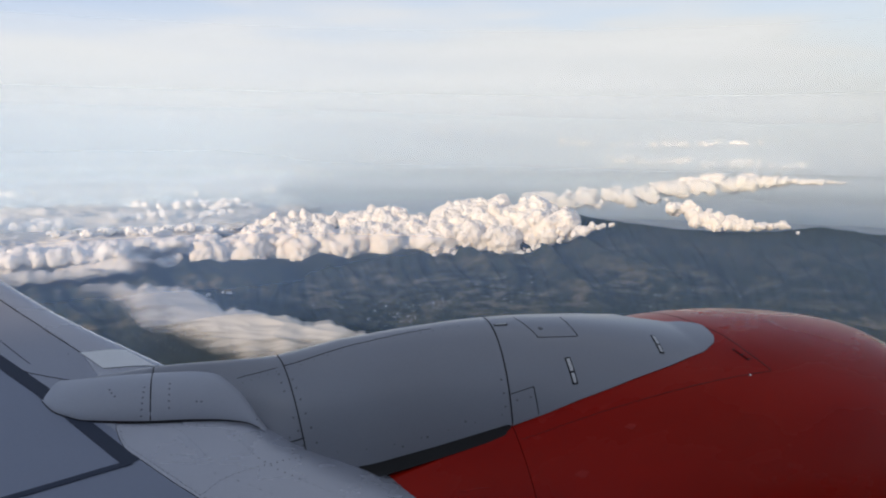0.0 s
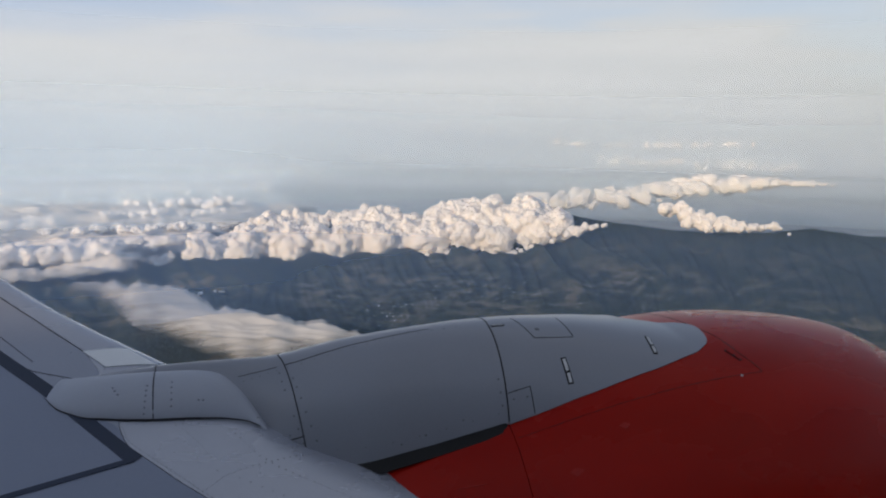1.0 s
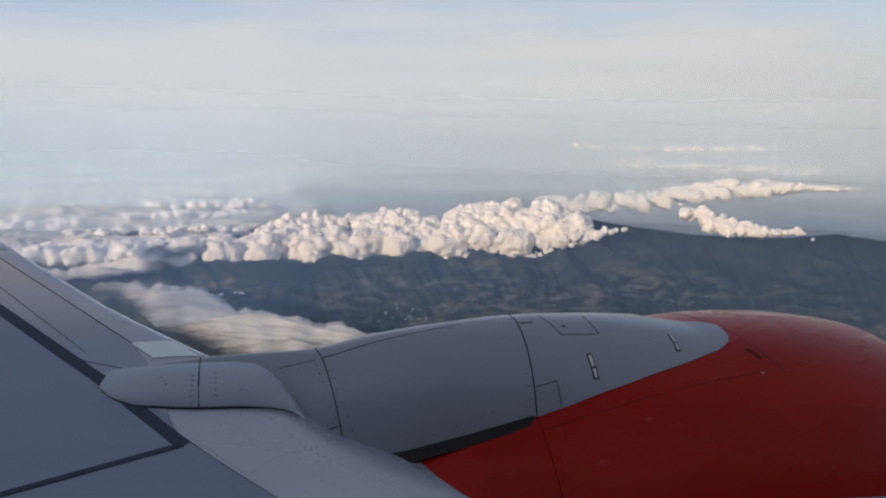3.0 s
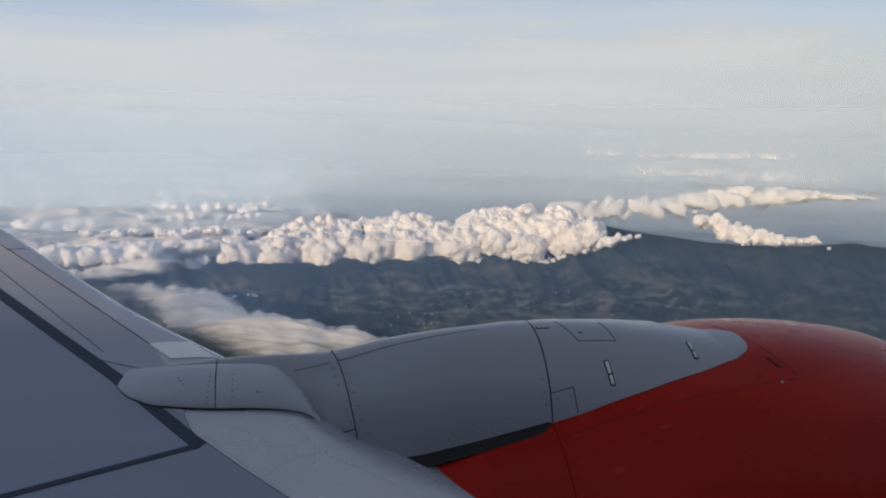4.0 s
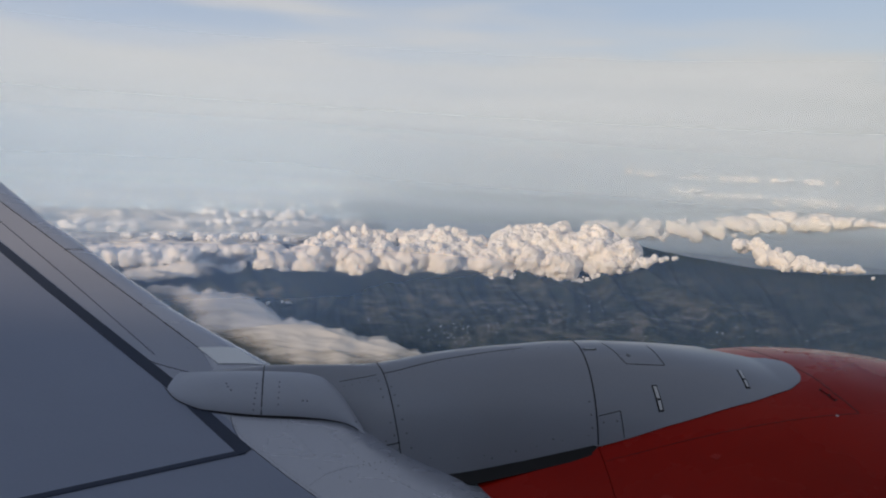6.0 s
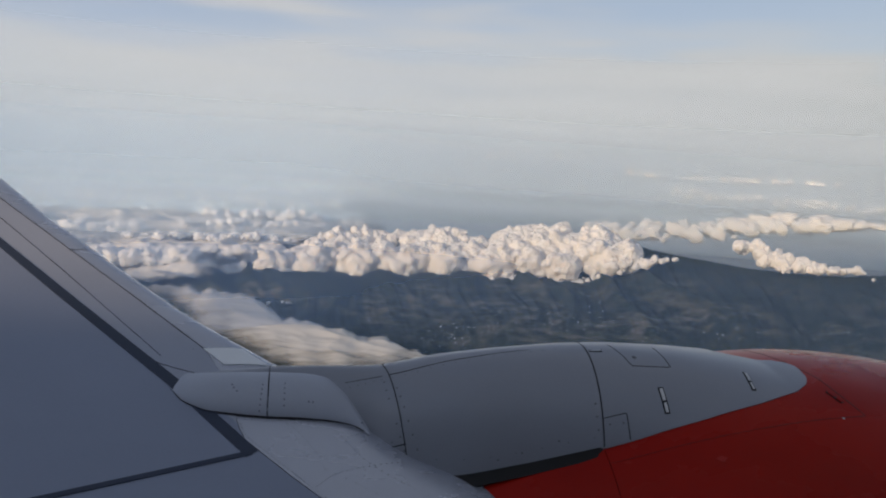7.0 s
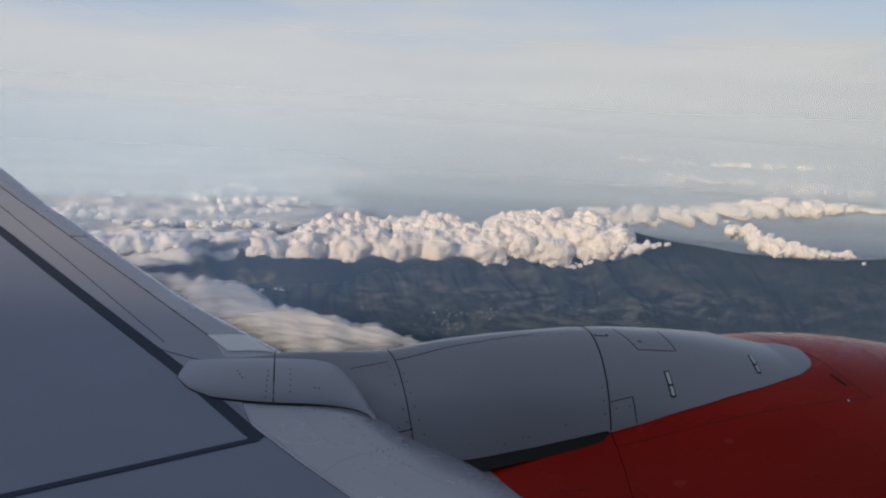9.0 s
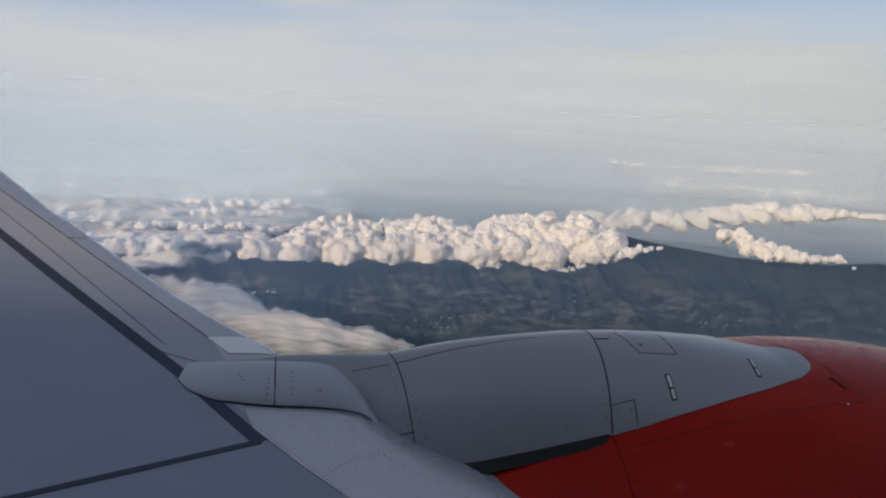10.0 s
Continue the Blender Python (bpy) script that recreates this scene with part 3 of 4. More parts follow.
# ---- clouds ----
def cloud_material(name, base, soft=0.0, wisp=None, turn=0.0, squeeze=1.0):
    """White cloud. soft: how far light wanders inside; wisp: (scale, low, high, most) of the noise that tears it, eased by the rim."""
    m = bpy.data.materials.new(name)
    m.use_nodes = True
    t = m.node_tree
    t.nodes.clear()
    out = t.nodes.new("ShaderNodeOutputMaterial")
    tc = t.nodes.new("ShaderNodeTexCoord")
    tone, tint = t.nodes.new("ShaderNodeTexNoise"), t.nodes.new("ShaderNodeMix")
    tone.inputs["Scale"].default_value, tone.inputs["Detail"].default_value = 0.05, 4
    tint.data_type = "RGBA"
    tint.inputs["A"].default_value = (*[v * 0.93 for v in base], 1)
    tint.inputs["B"].default_value = (*[min(0.98, v * 1.05) for v in base], 1)
    t.links.new(tc.outputs["Object"], tone.inputs["Vector"])
    t.links.new(tone.outputs["Fac"], tint.inputs["Factor"])
    if soft:
        body = t.nodes.new("ShaderNodeBsdfPrincipled")
        body.inputs["Roughness"].default_value, body.inputs["Specular IOR Level"].default_value = 1.0, 0.0
        body.inputs["Subsurface Weight"].default_value, body.inputs["Subsurface Scale"].default_value = 1.0, soft
        body.inputs["Subsurface Radius"].default_value = (1.0, 0.95, 0.9)
        t.links.new(tint.outputs["Result"], body.inputs["Base Color"])
        shader = body.outputs["BSDF"]
    else:
        d, tr = t.nodes.new("ShaderNodeBsdfDiffuse"), t.nodes.new("ShaderNodeBsdfTranslucent")
        t.links.new(tint.outputs["Result"], d.inputs["Color"])
        t.links.new(tint.outputs["Result"], tr.inputs["Color"])
        mx = t.nodes.new("ShaderNodeMixShader")
        mx.inputs["Fac"].default_value = 0.2 if wisp else 0.0
        t.links.new(d.outputs["BSDF"], mx.inputs[1])
        t.links.new(tr.outputs["BSDF"], mx.inputs[2])
        shader = mx.outputs["Shader"]
    if wisp:
        scale, low, high, most = wisp
        nz = t.nodes.new("ShaderNodeTexNoise")
        nz.inputs["Scale"].default_value, nz.inputs["Detail"].default_value, nz.inputs["Roughness"].default_value = scale, 7, 0.62
        mp = t.nodes.new("ShaderNodeMapping")
        mp.inputs["Rotation"].default_value, mp.inputs["Scale"].default_value = (0, 0, radians(turn)), (1, squeeze, 1)
        t.links.new(tc.outputs["Object"], mp.inputs["Vector"])
        t.links.new(mp.outputs["Vector"], nz.inputs["Vector"])
        rim = t.nodes.new("ShaderNodeAttribute")
        rim.attribute_name = "rim"
        add = t.nodes.new("ShaderNodeMath")
        add.operation = "MULTIPLY_ADD"
        t.links.new(rim.outputs["Fac"], add.inputs[0])
        add.inputs[1].default_value = 0.5
        t.links.new(nz.outputs["Fac"], add.inputs[2])
        mr = t.nodes.new("ShaderNodeMapRange")
        mr.interpolation_type = "SMOOTHSTEP"
        mr.inputs["From Min"].default_value, mr.inputs["From Max"].default_value = low, high
        mr.inputs["To Max"].default_value = most
        t.links.new(add.outputs["Value"], mr.inputs["Value"])
        clear, am = t.nodes.new("ShaderNodeBsdfTransparent"), t.nodes.new("ShaderNodeMixShader")
        t.links.new(mr.outputs["Result"], am.inputs["Fac"])
        t.links.new(clear.outputs["BSDF"], am.inputs[1])
        t.links.new(shader, am.inputs[2])
        shader = am.outputs["Shader"]
    t.links.new(shader, out.inputs["Surface"])
    return m


CLOUD = cloud_material("cumulus_white", (0.81, 0.79, 0.76), soft=8.0)
FAR_WHITE = cloud_material("distant_cloud_white", (0.94, 0.93, 0.92), soft=14.0)


def unit_ball(level):
    bm = bmesh.new()
    bmesh.ops.create_icosphere(bm, subdivisions=level, radius=1.0)
    v, f = np.array([q.co[:] for q in bm.verts]), np.array([[c.index for c in q.verts] for q in bm.faces])
    bm.free()
    return v, f


BALLS = {k: unit_ball(k) for k in (1, 2, 3)}


def heap(name, label, mids, radii, voxel, material, kids=(14, 10), seed=1, kind="", squash=0.9, fuzz=1.0, melt=6):
    """One cumulus: billows budding from billows, grown together into one skin with a fine unevenness."""
    g = np.random.default_rng(seed)
    mids, radii = np.asarray(mids, float), np.asarray(radii, float)
    verts, faces, count = [], [], 0
    for level, bud in enumerate((*kids, 0)):
        bv, bf = BALLS[(3, 2, 1)[level]]
        verts.append((mids[:, None] + bv[None] * radii[:, None, None] * np.array([1, 1, squash])).reshape(-1, 3))
        faces.append((bf[None] + np.arange(len(mids))[:, None, None] * len(bv)).reshape(-1, 3) + count)
        count += len(verts[-1])
        if bud:
            way = g.normal(0, 1, (len(mids), bud, 3)) + np.array([-0.15, 0, 0.25])
            way /= np.linalg.norm(way, axis=2, keepdims=True)
            mids = (mids[:, None] + way * (radii[:, None] * g.uniform(0.62, 0.9, (len(mids), bud)))[..., None]).reshape(-1, 3)
            radii = (radii[:, None] * g.uniform(0.25, 0.6, (len(radii), bud))).reshape(-1)
            keep = radii > 0.8 * voxel
            mids, radii = mids[keep], radii[keep]
    rough = mesh_object(name, np.concatenate(verts), np.concatenate(faces), material)
    grow = rough.modifiers.new("skin", "REMESH")
    grow.mode, grow.voxel_size, grow.use_smooth_shade = "VOXEL", voxel, True
    skin = bpy.data.meshes.new_from_object(rough.evaluated_get(bpy.context.evaluated_depsgraph_get()))
    rough.modifiers.clear()
    old, rough.data = rough.data, skin
    bpy.data.meshes.remove(old)
    v, nor = np.zeros(len(skin.vertices) * 3), np.zeros(len(skin.vertices) * 3)
    skin.vertices.foreach_get("co", v)
    skin.vertices.foreach_get("normal", nor)
    v, nor = v.reshape(-1, 3), nor.reshape(-1, 3)
    ends = np.zeros(len(skin.edges) * 2, np.int32)
    skin.edges.foreach_get("vertices", ends)
    a, b = ends[0::2], ends[1::2]
    share = np.bincount(ends, minlength=len(v))[:, None]
    for _ in range(melt):
        v = 0.35 * v + 0.65 * np.stack([np.bincount(a, v[b, q], len(v)) + np.bincount(b, v[a, q], len(v)) for q in range(3)], 1) / share
    v = v + nor * (fuzz * voxel * (3.4 * waves(v / (12 * voxel)) + 1.7 * waves(v / (5 * voxel) + 9) + 0.8 * waves(v / (2.6 * voxel) + 5)))[:, None]
    skin.vertices.foreach_set("co", v.ravel())
    skin.materials.clear()
    skin.materials.append(material)
    skin.shade_smooth()
    skin.update()
    tagged(rough, label, "cloud", kind=kind)
    return rough


def band(n, az_table, top_table, low_table, dist, back, size, seed, clump=0.0, power=1.0):
    """Billows strewn over a band of sky between two dips; the upper ones lie `back` metres further off."""
    g = np.random.default_rng(seed)
    mids, radii = [], []
    while len(mids) < n:
        az, f = g.uniform(az_table[0], az_table[-1]), g.random() ** power
        if clump and waves2(np.array([az * 0.9 + seed]), np.array([f * 2.0]), seed)[0] < g.uniform(-1.0, 1.0) * 0.35 + clump - 0.5:
            continue
        hi, lo = np.interp(az, az_table, top_table), np.interp(az, az_table, low_table)
        tall = math.tan(radians(hi - lo)) * dist
        r = min(size * g.uniform(0.35, 1.2), 0.42 * tall)
        low, high = math.tan(radians(lo)) * dist + 1.0 * r, math.tan(radians(hi)) * dist - 1.15 * r
        d = dist + back * f
        p = place_at(az, 0.0, d)
        p[2] = (low + (high - low) * f) * d / dist
        mids.append(p)
        radii.append(r)
    return np.array(mids), np.array(radii)


# bank lying along the ridge
TOP_AZ = [-7.2, -5.1, -2.4, -0.9, 1.4, 3.5, 7.5, 10.1, 13.3, 15.9, 19.0, 21.7, 23.8, 25.4, 26.3]
TOP_EL = [-9.7, -8.3, -6.7, -7.2, -6.0, -5.1, -5.35, -4.95, -4.45, -4.55, -4.15, -3.9, -4.05, -4.9, -6.3]
BOT_EL = [-10.3, -10.3, -10.1, -10.0, -9.8, -9.65, -9.55, -9.35, -9.25, -9.2, -8.75, -9.1, -8.4, -7.8, -7.2]
heap("ridge_cloud", "thick white cumulus bank lying along the mountain ridge", *band(330, TOP_AZ, TOP_EL, BOT_EL, 845, 75, 16.0, 11), 0.8, CLOUD, kids=(13, 8), seed=4)

heap("cloud_shreds", "loose white shreds hanging from the edge of the cloud bank", *band(150, TOP_AZ, [v + 0.55 for v in BOT_EL], [v - 0.15 for v in BOT_EL], 838, 10, 3.4, 13, clump=0.45), 0.6, CLOUD, kids=(9, 6), seed=14, kind="stuff", squash=0.7)

# its continuation behind the peak
heap("trailing_cloud", "white cumulus bank trailing away behind the peak",
     *band(280, [22.5, 26.0, 28.5, 31.3, 34.1, 37.1, 39.4, 41.5, 44.8], [-3.9, -3.6, -3.35, -3.1, -2.7, -2.05, -2.4, -2.6, -2.75], [-5.5, -5.4, -5.3, -5.1, -4.6, -4.1, -3.6, -3.25, -3.05], 1045, 60, 8.5, 21, clump=0.2), 0.9, CLOUD, kids=(12, 8), seed=5)
heap("broken_cloud", "broken white cumulus drifting in front of the far slope",
     *band(70, [33.3, 34.6, 36.2, 37.8, 39.6, 40.6], [-4.6, -4.35, -4.95, -5.4, -5.85, -5.9], [-5.4, -6.5, -6.75, -6.6, -6.5, -6.4], 925, 15, 7.0, 31, clump=0.12), 0.75, CLOUD, kids=(12, 9), seed=6)
heap("cloud_puff", "small round white cloud beside the ridge", *band(5, [40.4, 40.9, 41.6], [-5.8, -5.55, -5.9], [-6.5, -6.5, -6.4], 905, 5, 4.5, 41), 0.6, CLOUD, kids=(12, 9), seed=7)
heap("cloud_puff", "tiny white cloud scrap beside the ridge", *band(3, [41.9, 42.1, 42.3], [-6.35, -6.3, -6.4], [-6.6, -6.6, -6.6], 905, 3, 1.6, 43), 0.5, CLOUD, kids=(8, 5), seed=8)
heap("cloud_scrap", "small torn white cloud shreds clinging below the peak", *band(30, [25.0, 26.2, 27.0, 27.8, 29.3], [-6.4, -6.5, -6.5, -6.25, -6.25], [-7.6, -7.6, -7.5, -7.0, -6.5], 838, 8, 4.6, 51), 0.6, CLOUD, kids=(12, 9), seed=9, kind="stuff")
heap("cloud_scrap", "small flat white cloud low over the forest", *band(7, [-2.3, -1.3, -0.4], [-11.35, -11.15, -11.4], [-11.6, -11.65, -11.6], 640, 6, 1.9, 53), 0.45, CLOUD, kids=(8, 5), seed=10, kind="stuff")


# broad low sheets
def cloud_sheet(name, label, inside, az0, az1, el0, el1, level_z, relief, streaks, turn, material, n=(150, 110), kind="", bulge=0.0, parent=None, shift=0.0):
    """A level sheet between two bearings and two dips; inside(az, el) is 1 in its midst and falls to 0 at its rim. Its skin is drawn out into soft rolls."""
    az, el = [q.ravel() for q in np.meshgrid(np.linspace(az0, az1, n[0]), np.linspace(el0, el1, n[1]), indexing="ij")]
    rim = inside(az, el)
    p = place_at(az, el, level_z / np.tan(np.radians(el)))
    c, s = math.cos(radians(turn)), math.sin(radians(turn))
    u, w = p[:, 0] * c + p[:, 1] * s + shift, p[:, 1] * c - p[:, 0] * s
    w = w + 25 * waves2(u / 160, w / 120, 3.0 + shift)
    for k, (length, width, high) in enumerate(streaks):
        p[:, 2] += relief * high * (0.35 - np.abs(waves2(u / length, w / width, 1.7 * k + shift)) if k else waves2(u / length, w / width, 0.5 + shift))
    p[:, 2] += bulge * np.clip(rim, 0, 1)
    i = np.arange(n[0] * n[1]).reshape(n)
    f = np.stack([i[:-1, :-1], i[1:, :-1], i[1:, 1:], i[:-1, 1:]], -1).reshape(-1, 4)
    f = f[rim[f].max(axis=1) > 0.02]
    ob = mesh_object(name, p, f, material, rim)
    if parent:
        ob.parent = parent
        return ob
    return tagged(ob, label, "cloud", kind=kind)


def field_inside(az, el):
    edge = np.interp(el, [-10.3, -9.7, -8.5, -7.5, -6.0, -4.9, -3.8, -2.6], [-8.8, -6.8, -3.2, 2.0, 7.0, 6.0, 5.0, 4.5])
    edge = edge + 1.6 * waves2(el * 1.3, az * 0.12, 4.0)
    return np.clip(np.minimum(np.minimum((edge - az) / 3.2, (el + 10.3) / 0.8), (-2.2 - el) / 1.2), 0.0, 1.0)


FIELD = cloud_material("stratocumulus", (0.95, 0.94, 0.92), wisp=(0.012, 0.60, 0.95, 0.97), turn=25, squeeze=2.2)
cloud_sheet("cloud_field", "wide field of low white stratocumulus reaching to the haze", field_inside, -32, 12, -10.5, -2.1, -130, 1.0,
            ((320, 130, 12.0), (140, 60, 18.0), (60, 26, 14.0), (24, 12, 6.0)), 14, FIELD, n=(520, 420), kind="stuff", bulge=5)
# bearings from and to, dip, height, number of billows, how broken, how flat
ROWS = ((-19, 7, -2.75, 0.6, 110, 0.35, 0.9), (-2, 7.5, -2.65, 1.0, 120, 0.2, 0.9), (-20, 3.5, -3.7, 0.6, 90, 0.4, 0.9), (-20, -4, -4.45, 1.1, 110, 0.1, 0.9), (-7, 1.8, -4.7, 0.7, 70, 0.2, 0.8),
        (-9, 2.5, -5.4, 0.6, 40, 0.3, 0.7), (-21, -11.5, -5.9, 1.4, 70, 0.1, 0.9), (-15.5, -7.8, -7.8, 1.5, 80, 0.15, 0.8), (-21, -15, -7.6, 1.3, 40, 0.2, 0.9), (-12.5, 0.0, -6.4, 0.9, 44, 0.15, 0.4), (-10, -4.0, -7.5, 1.0, 40, 0.1, 0.4))
for k, (a0, a1, el, tall, n, clump, flat) in enumerate(ROWS):
    d = min(2700, -112 / math.tan(radians(el)))
    cut = np.linspace(a0, a1, 9)
    sway = [0.18 * math.sin(2.1 * q + 1.7 * k) for q in range(9)]
    heap("cumulus_row", "row of rounded white cumulus heads rising from the cloud field",
         *band(n, list(cut), [el + tall * 0.5 + v for v in sway], [el - tall * 0.6 + v for v in sway], d, d * 0.05, d * 0.0085 * tall ** 0.4 * (1.7 if flat < 0.6 else 1.0), 60 + k, clump=clump, power=1.5), d / 1150, FAR_WHITE, kids=(12, 8) if flat > 0.6 else (9, 4), seed=20 + k, kind="stuff", squash=flat)


# low flat cloud over the valley
def valley_inside(az, el):
    hi = np.interp(az, [-12, -10.8, -7, -3.7, -2.5, 0.4, 3.9, 7.5, 9.8, 11], [-10.6, -10.1, -10.35, -10.95, -11.8, -12.8, -13.5, -14.25, -15.0, -15.6])
    lo = np.interp(az, [-12, -10.8, -8.6, -5.9, -3.0, -0.9, 3.9, 9.8, 11], [-10.7, -10.6, -12.0, -14.2, -15.6, -16.6, -17.2, -16.2, -15.8])
    hi = hi + 0.5 * waves2(az * 0.5, np.full(len(az), 2.0)) + 0.3 * waves2(az * 1.3, np.full(len(az), 5.0))
    lo = lo + 0.9 * waves2(az * 0.5, np.full(len(az), 8.0))
    return np.clip(np.minimum(np.minimum((hi - el) / 0.8, (el - lo) / 2.2), (11.0 - az) / 2.0), 0.0, 1.0)


VALLEY = cloud_material("valley_stratus", (0.80, 0.79, 0.77), wisp=(0.016, 0.42, 0.98, 0.93), turn=-35, squeeze=2.4)
valley = cloud_sheet("valley_cloud", "low flat grey-white cloud sheet over the valley", valley_inside, -12.5, 12, -17.8, -10.0, -122, 1.0, ((110, 50, 3.0), (70, 34, 2.2), (30, 14, 0.8)), -28, VALLEY, n=(260, 190), bulge=4)
cloud_sheet("upper_layer", "", valley_inside, -12.5, 12, -17.8, -10.0, -119, 1.0, ((110, 50, 3.0), (60, 30, 2.4), (26, 12, 1.0)), -28, VALLEY, n=(260, 190), bulge=4, parent=valley, shift=40.0)

# far small clouds at the horizon
for k, (azs_, el, tall, d, n, clump) in enumerate((([25.0, 29, 32, 36, 39.5], -0.25, 0.5, 2230, 80, 0.45), ([28.5, 30, 32, 34, 36], -1.5, 0.75, 2200, 60, 0.5), ([35.5, 37, 39, 41, 42.2], -1.75, 0.8, 2180, 50, 0.5),
                                                  ([14.3, 14.9, 15.5, 16.1, 16.8], 0.6, 0.55, 3650, 18, 0.1), ([19.0, 19.4, 19.75, 20.1, 20.6], 0.8, 0.5, 3650, 14, 0.1), ([9.5, 11, 12, 13, 14.5], -1.4, 0.35, 2400, 22, 0.5))):
    heap("distant_cloud", "far white clouds low over the haze", *band(n, azs_, [el + tall * (0.8 - 0.2 * ((q * 3 + k) % 4)) for q in range(5)], [el - tall * 0.5] * 5, d, d / 40, d * 0.0040, 80 + k, clump=clump), d / 1150, FAR_WHITE, kids=(10, 6), seed=40 + k, kind="stuff")


# ---- painted haze ----
def painted_haze_material(profile, colour, thinning):
    """Painted air light for a wall: a mostly clear tint, its density set by height and gone at its upper rim."""
    m = cloud_material("painted_haze", colour)
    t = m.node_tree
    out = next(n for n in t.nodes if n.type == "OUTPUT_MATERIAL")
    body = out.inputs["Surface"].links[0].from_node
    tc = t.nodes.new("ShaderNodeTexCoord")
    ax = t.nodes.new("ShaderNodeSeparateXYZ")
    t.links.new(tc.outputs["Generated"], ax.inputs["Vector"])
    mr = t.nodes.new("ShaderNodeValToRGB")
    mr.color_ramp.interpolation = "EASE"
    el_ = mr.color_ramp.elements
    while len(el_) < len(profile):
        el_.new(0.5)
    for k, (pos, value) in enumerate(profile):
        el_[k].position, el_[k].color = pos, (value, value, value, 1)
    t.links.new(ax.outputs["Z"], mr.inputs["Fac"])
    # fixed normal, so the painted layer takes the light evenly, whichever way it bends
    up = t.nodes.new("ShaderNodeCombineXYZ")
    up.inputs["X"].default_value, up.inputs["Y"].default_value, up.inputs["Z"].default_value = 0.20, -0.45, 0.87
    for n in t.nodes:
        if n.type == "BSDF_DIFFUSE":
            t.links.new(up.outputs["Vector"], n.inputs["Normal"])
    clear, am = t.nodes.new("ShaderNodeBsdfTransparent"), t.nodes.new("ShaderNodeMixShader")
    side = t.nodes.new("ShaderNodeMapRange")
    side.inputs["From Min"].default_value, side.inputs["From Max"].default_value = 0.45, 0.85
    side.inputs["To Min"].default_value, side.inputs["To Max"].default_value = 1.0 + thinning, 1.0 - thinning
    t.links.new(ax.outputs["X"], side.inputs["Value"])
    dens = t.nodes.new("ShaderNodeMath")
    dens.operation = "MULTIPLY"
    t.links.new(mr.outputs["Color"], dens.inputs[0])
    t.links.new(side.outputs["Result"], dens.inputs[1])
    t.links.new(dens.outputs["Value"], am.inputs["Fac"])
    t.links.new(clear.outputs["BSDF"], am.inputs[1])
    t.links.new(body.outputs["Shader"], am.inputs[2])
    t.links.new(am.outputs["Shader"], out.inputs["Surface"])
    # translucent share added to imitate light scattered on from the sky behind
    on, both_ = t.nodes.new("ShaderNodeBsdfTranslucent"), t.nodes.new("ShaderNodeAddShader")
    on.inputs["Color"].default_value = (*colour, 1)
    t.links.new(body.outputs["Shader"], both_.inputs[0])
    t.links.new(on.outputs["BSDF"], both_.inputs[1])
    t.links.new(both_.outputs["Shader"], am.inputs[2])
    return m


# upright see-through walls whose tint stands in for haze, bluest on the nearest
NEAR_HAZE_TINT, MID_HAZE_TINT, FAR_HAZE_TINT = (0.18, 0.285, 0.50), (0.64, 0.75, 0.82), (0.79, 0.87, 0.91)
for dist, steps_, tone in ((490, ((-17.5, 0.14), (-14.0, 0.22), (-10.5, 0.32), (-7.8, 0.34), (-5.5, 0.24), (-3.5, 0.06), (2, 0.0), (34, 0.0)), NEAR_HAZE_TINT),
                           (1000, ((-7.0, 0.0), (-5.6, 0.26), (-3.5, 0.34), (-1.5, 0.16), (4, 0.0), (34, 0.0)), MID_HAZE_TINT),
                           (1420, ((-6.0, 0.40), (-5.0, 0.50), (-3.2, 0.50), (-2.0, 0.36), (6, 0.0), (34, 0.0)), MID_HAZE_TINT),
                           (2150, ((-4.0, 0.10), (-3.2, 0.66), (-2.0, 0.62), (-1.2, 0.38), (-0.2, 0.28), (8, 0.0), (34, 0.0)), FAR_HAZE_TINT),
                           (3500, ((-2.45, 0.55), (-1.9, 0.90), (-0.6, 0.86), (2.5, 0.45), (12, 0.0), (34, 0.0)), FAR_HAZE_TINT)):
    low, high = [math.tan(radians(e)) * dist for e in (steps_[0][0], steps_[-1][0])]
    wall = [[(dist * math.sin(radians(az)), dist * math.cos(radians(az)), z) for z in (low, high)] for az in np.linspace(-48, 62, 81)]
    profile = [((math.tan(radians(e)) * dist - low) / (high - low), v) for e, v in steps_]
    h = link_mesh("painted_haze_wall", *sheet(wall), painted_haze_material(profile, tone, 0.10 if dist < 900 else 0.22 if dist < 1500 else 0.08))
    tagged(h, "see-through tinted wall painted as blue-grey haze over the distant land", "haze", kind="structure")


# ---- settlement ----
house_white = paint("house_wall", (0.55, 0.53, 0.50), 0.8, stain=0.25)
verts, faces = [], []
hr = random.Random(3)


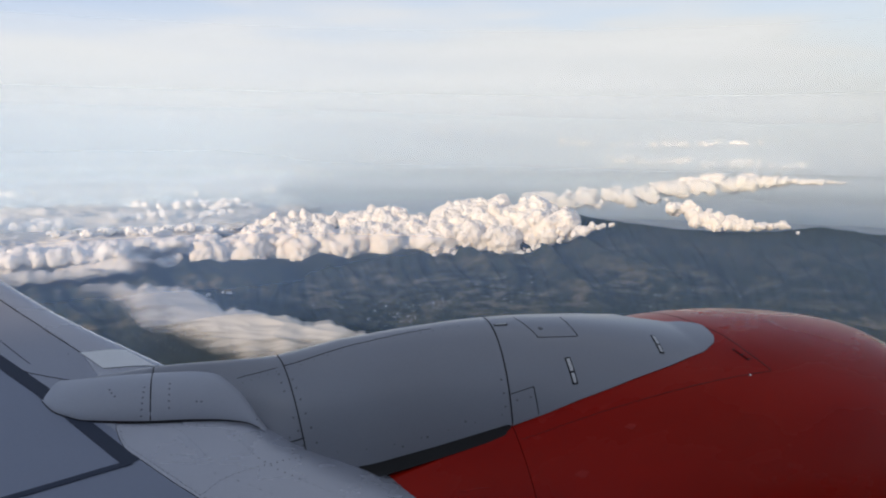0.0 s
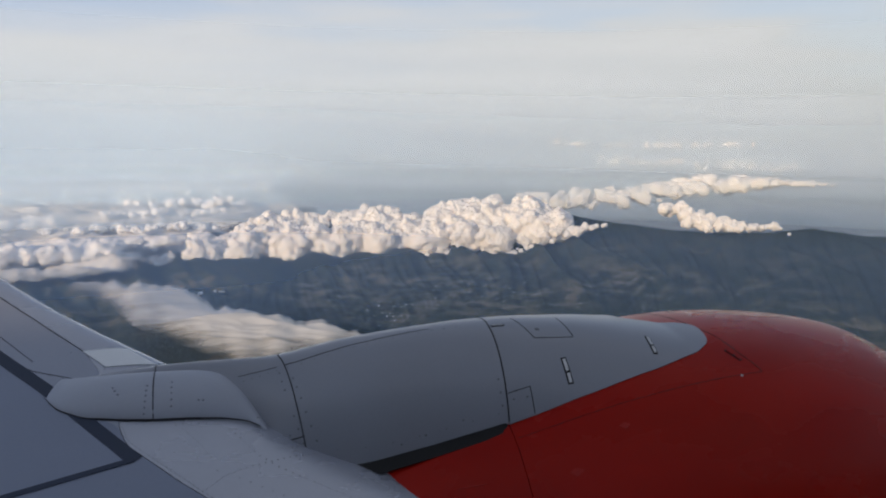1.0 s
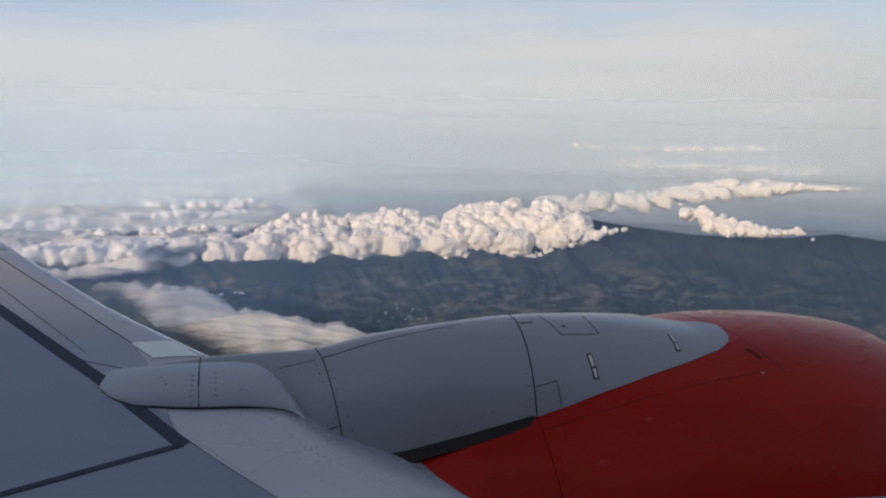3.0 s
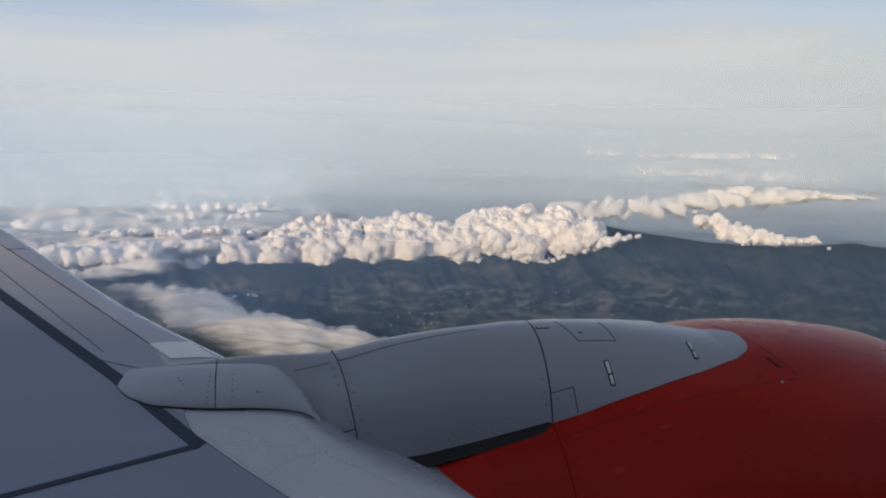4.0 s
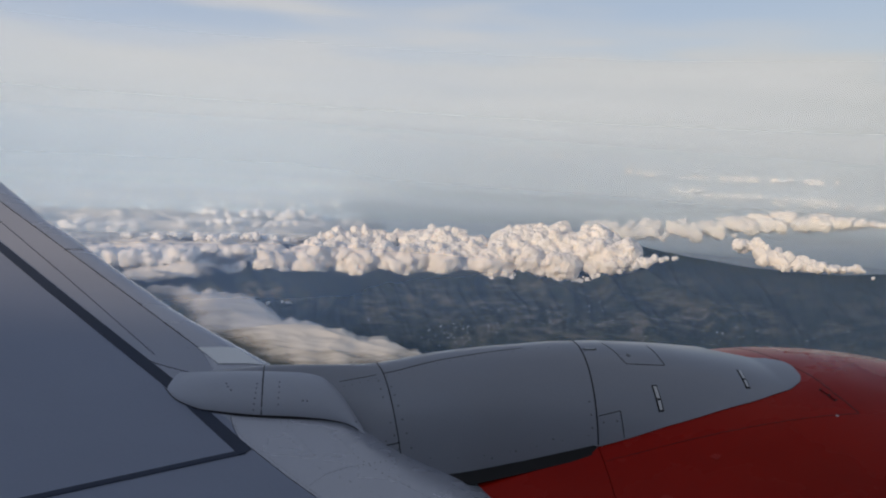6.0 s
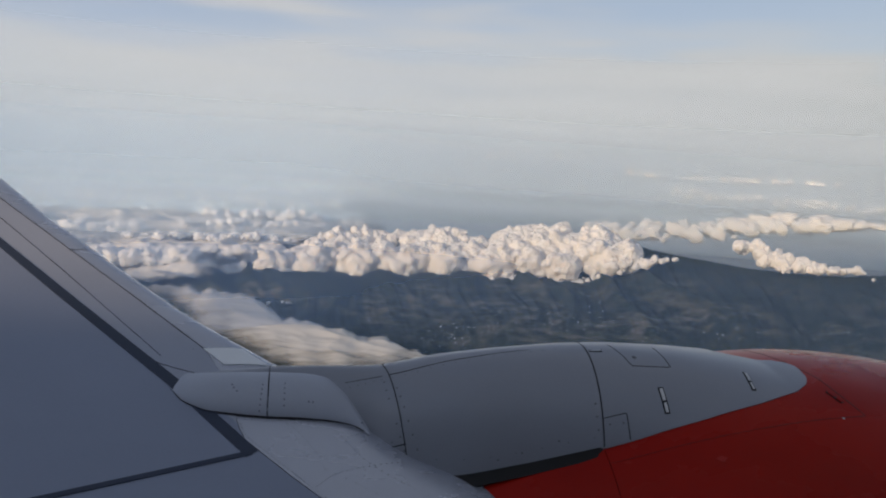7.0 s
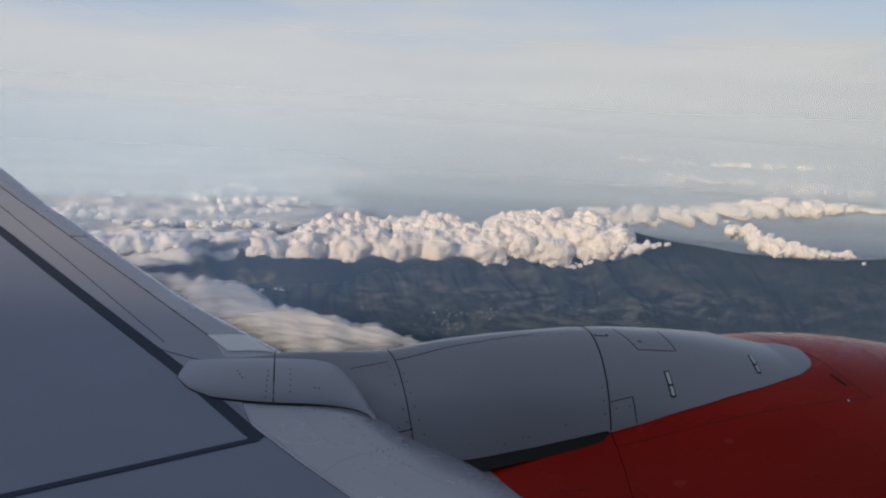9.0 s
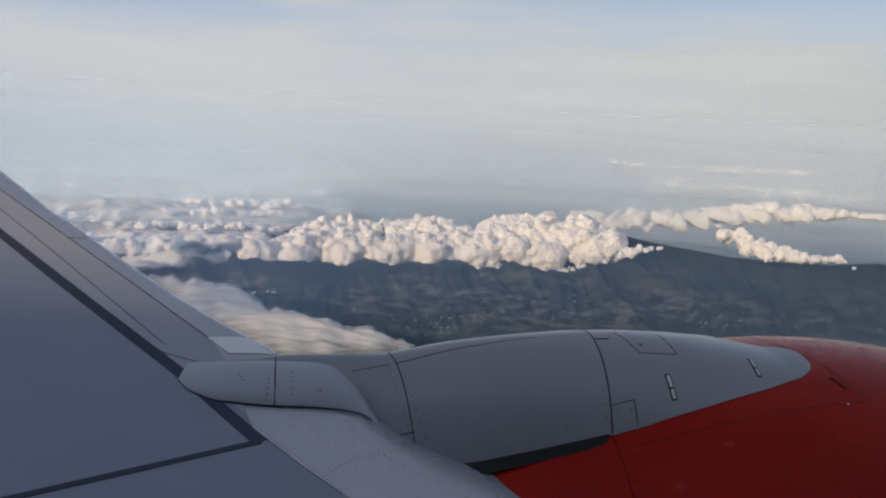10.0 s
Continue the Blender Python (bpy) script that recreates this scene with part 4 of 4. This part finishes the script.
def house(x, y, z, sx, sy, h, turn):
    """Box with a pitched roof."""
    b = len(verts)
    ca, sa = math.cos(turn), math.sin(turn)
    for px, py, pz in ((-1, -1, 0), (1, -1, 0), (1, 1, 0), (-1, 1, 0), (-1, -1, 1), (1, -1, 1), (1, 1, 1), (-1, 1, 1), (-1, 0, 1.5), (1, 0, 1.5)):
        verts.append((x + px * sx * ca - py * sy * sa, y + px * sx * sa + py * sy * ca, z - 0.3 + pz * h))
    faces.extend(tuple(b + k for k in q) for q in ((0, 1, 5, 4), (2, 3, 7, 6), (1, 2, 6, 9, 5), (3, 0, 4, 8, 7), (4, 5, 9, 8), (6, 7, 8, 9)))


for az0, el0, spread_az, spread_el, n in ((12.6, -13.7, 1.1, 0.35, 80), (14.6, -13.0, 1.6, 0.5, 90), (16.1, -11.5, 1.4, 0.35, 40), (23.2, -10.5, 1.0, 0.3, 40), (19.0, -12.1, 1.6, 0.5, 50), (22.2, -12.0, 1.4, 0.4, 50),
                                          (31.8, -11.1, 1.6, 0.3, 40), (34.5, -11.1, 1.6, 0.3, 30), (8.0, -13.2, 1.6, 0.4, 45), (11.1, -12.5, 1.2, 0.3, 30), (-5.5, -14.2, 1.5, 0.6, 40), (41.5, -10.6, 1.6, 0.4, 20), (27.5, -11.6, 1.8, 0.5, 40)):
    az, el = [np.array([hr.gauss(m, s) for _ in range(n)]) for m, s in ((az0, spread_az), (el0, spread_el))]
    d = 130 / np.tan(np.radians(-el))
    for it in range(8):
        d = -land_height(az, d) / np.tan(np.radians(-el))
    zs = land_height(az, d)
    for a, dd, zz in zip(np.radians(az), d, zs):
        if 450 < dd < 900:
            s = 0.13 + 0.40 * hr.random() ** 3
            house(dd * math.sin(a), dd * math.cos(a), float(zz), s * hr.uniform(0.9, 1.9), s, s * hr.uniform(0.8, 1.3), hr.uniform(0, 3))
town = link_mesh("hill_settlement", verts, faces, house_white, smooth=False)
tagged(town, "scattered small pale houses on the mountain foot", "houses", kind="stuff")
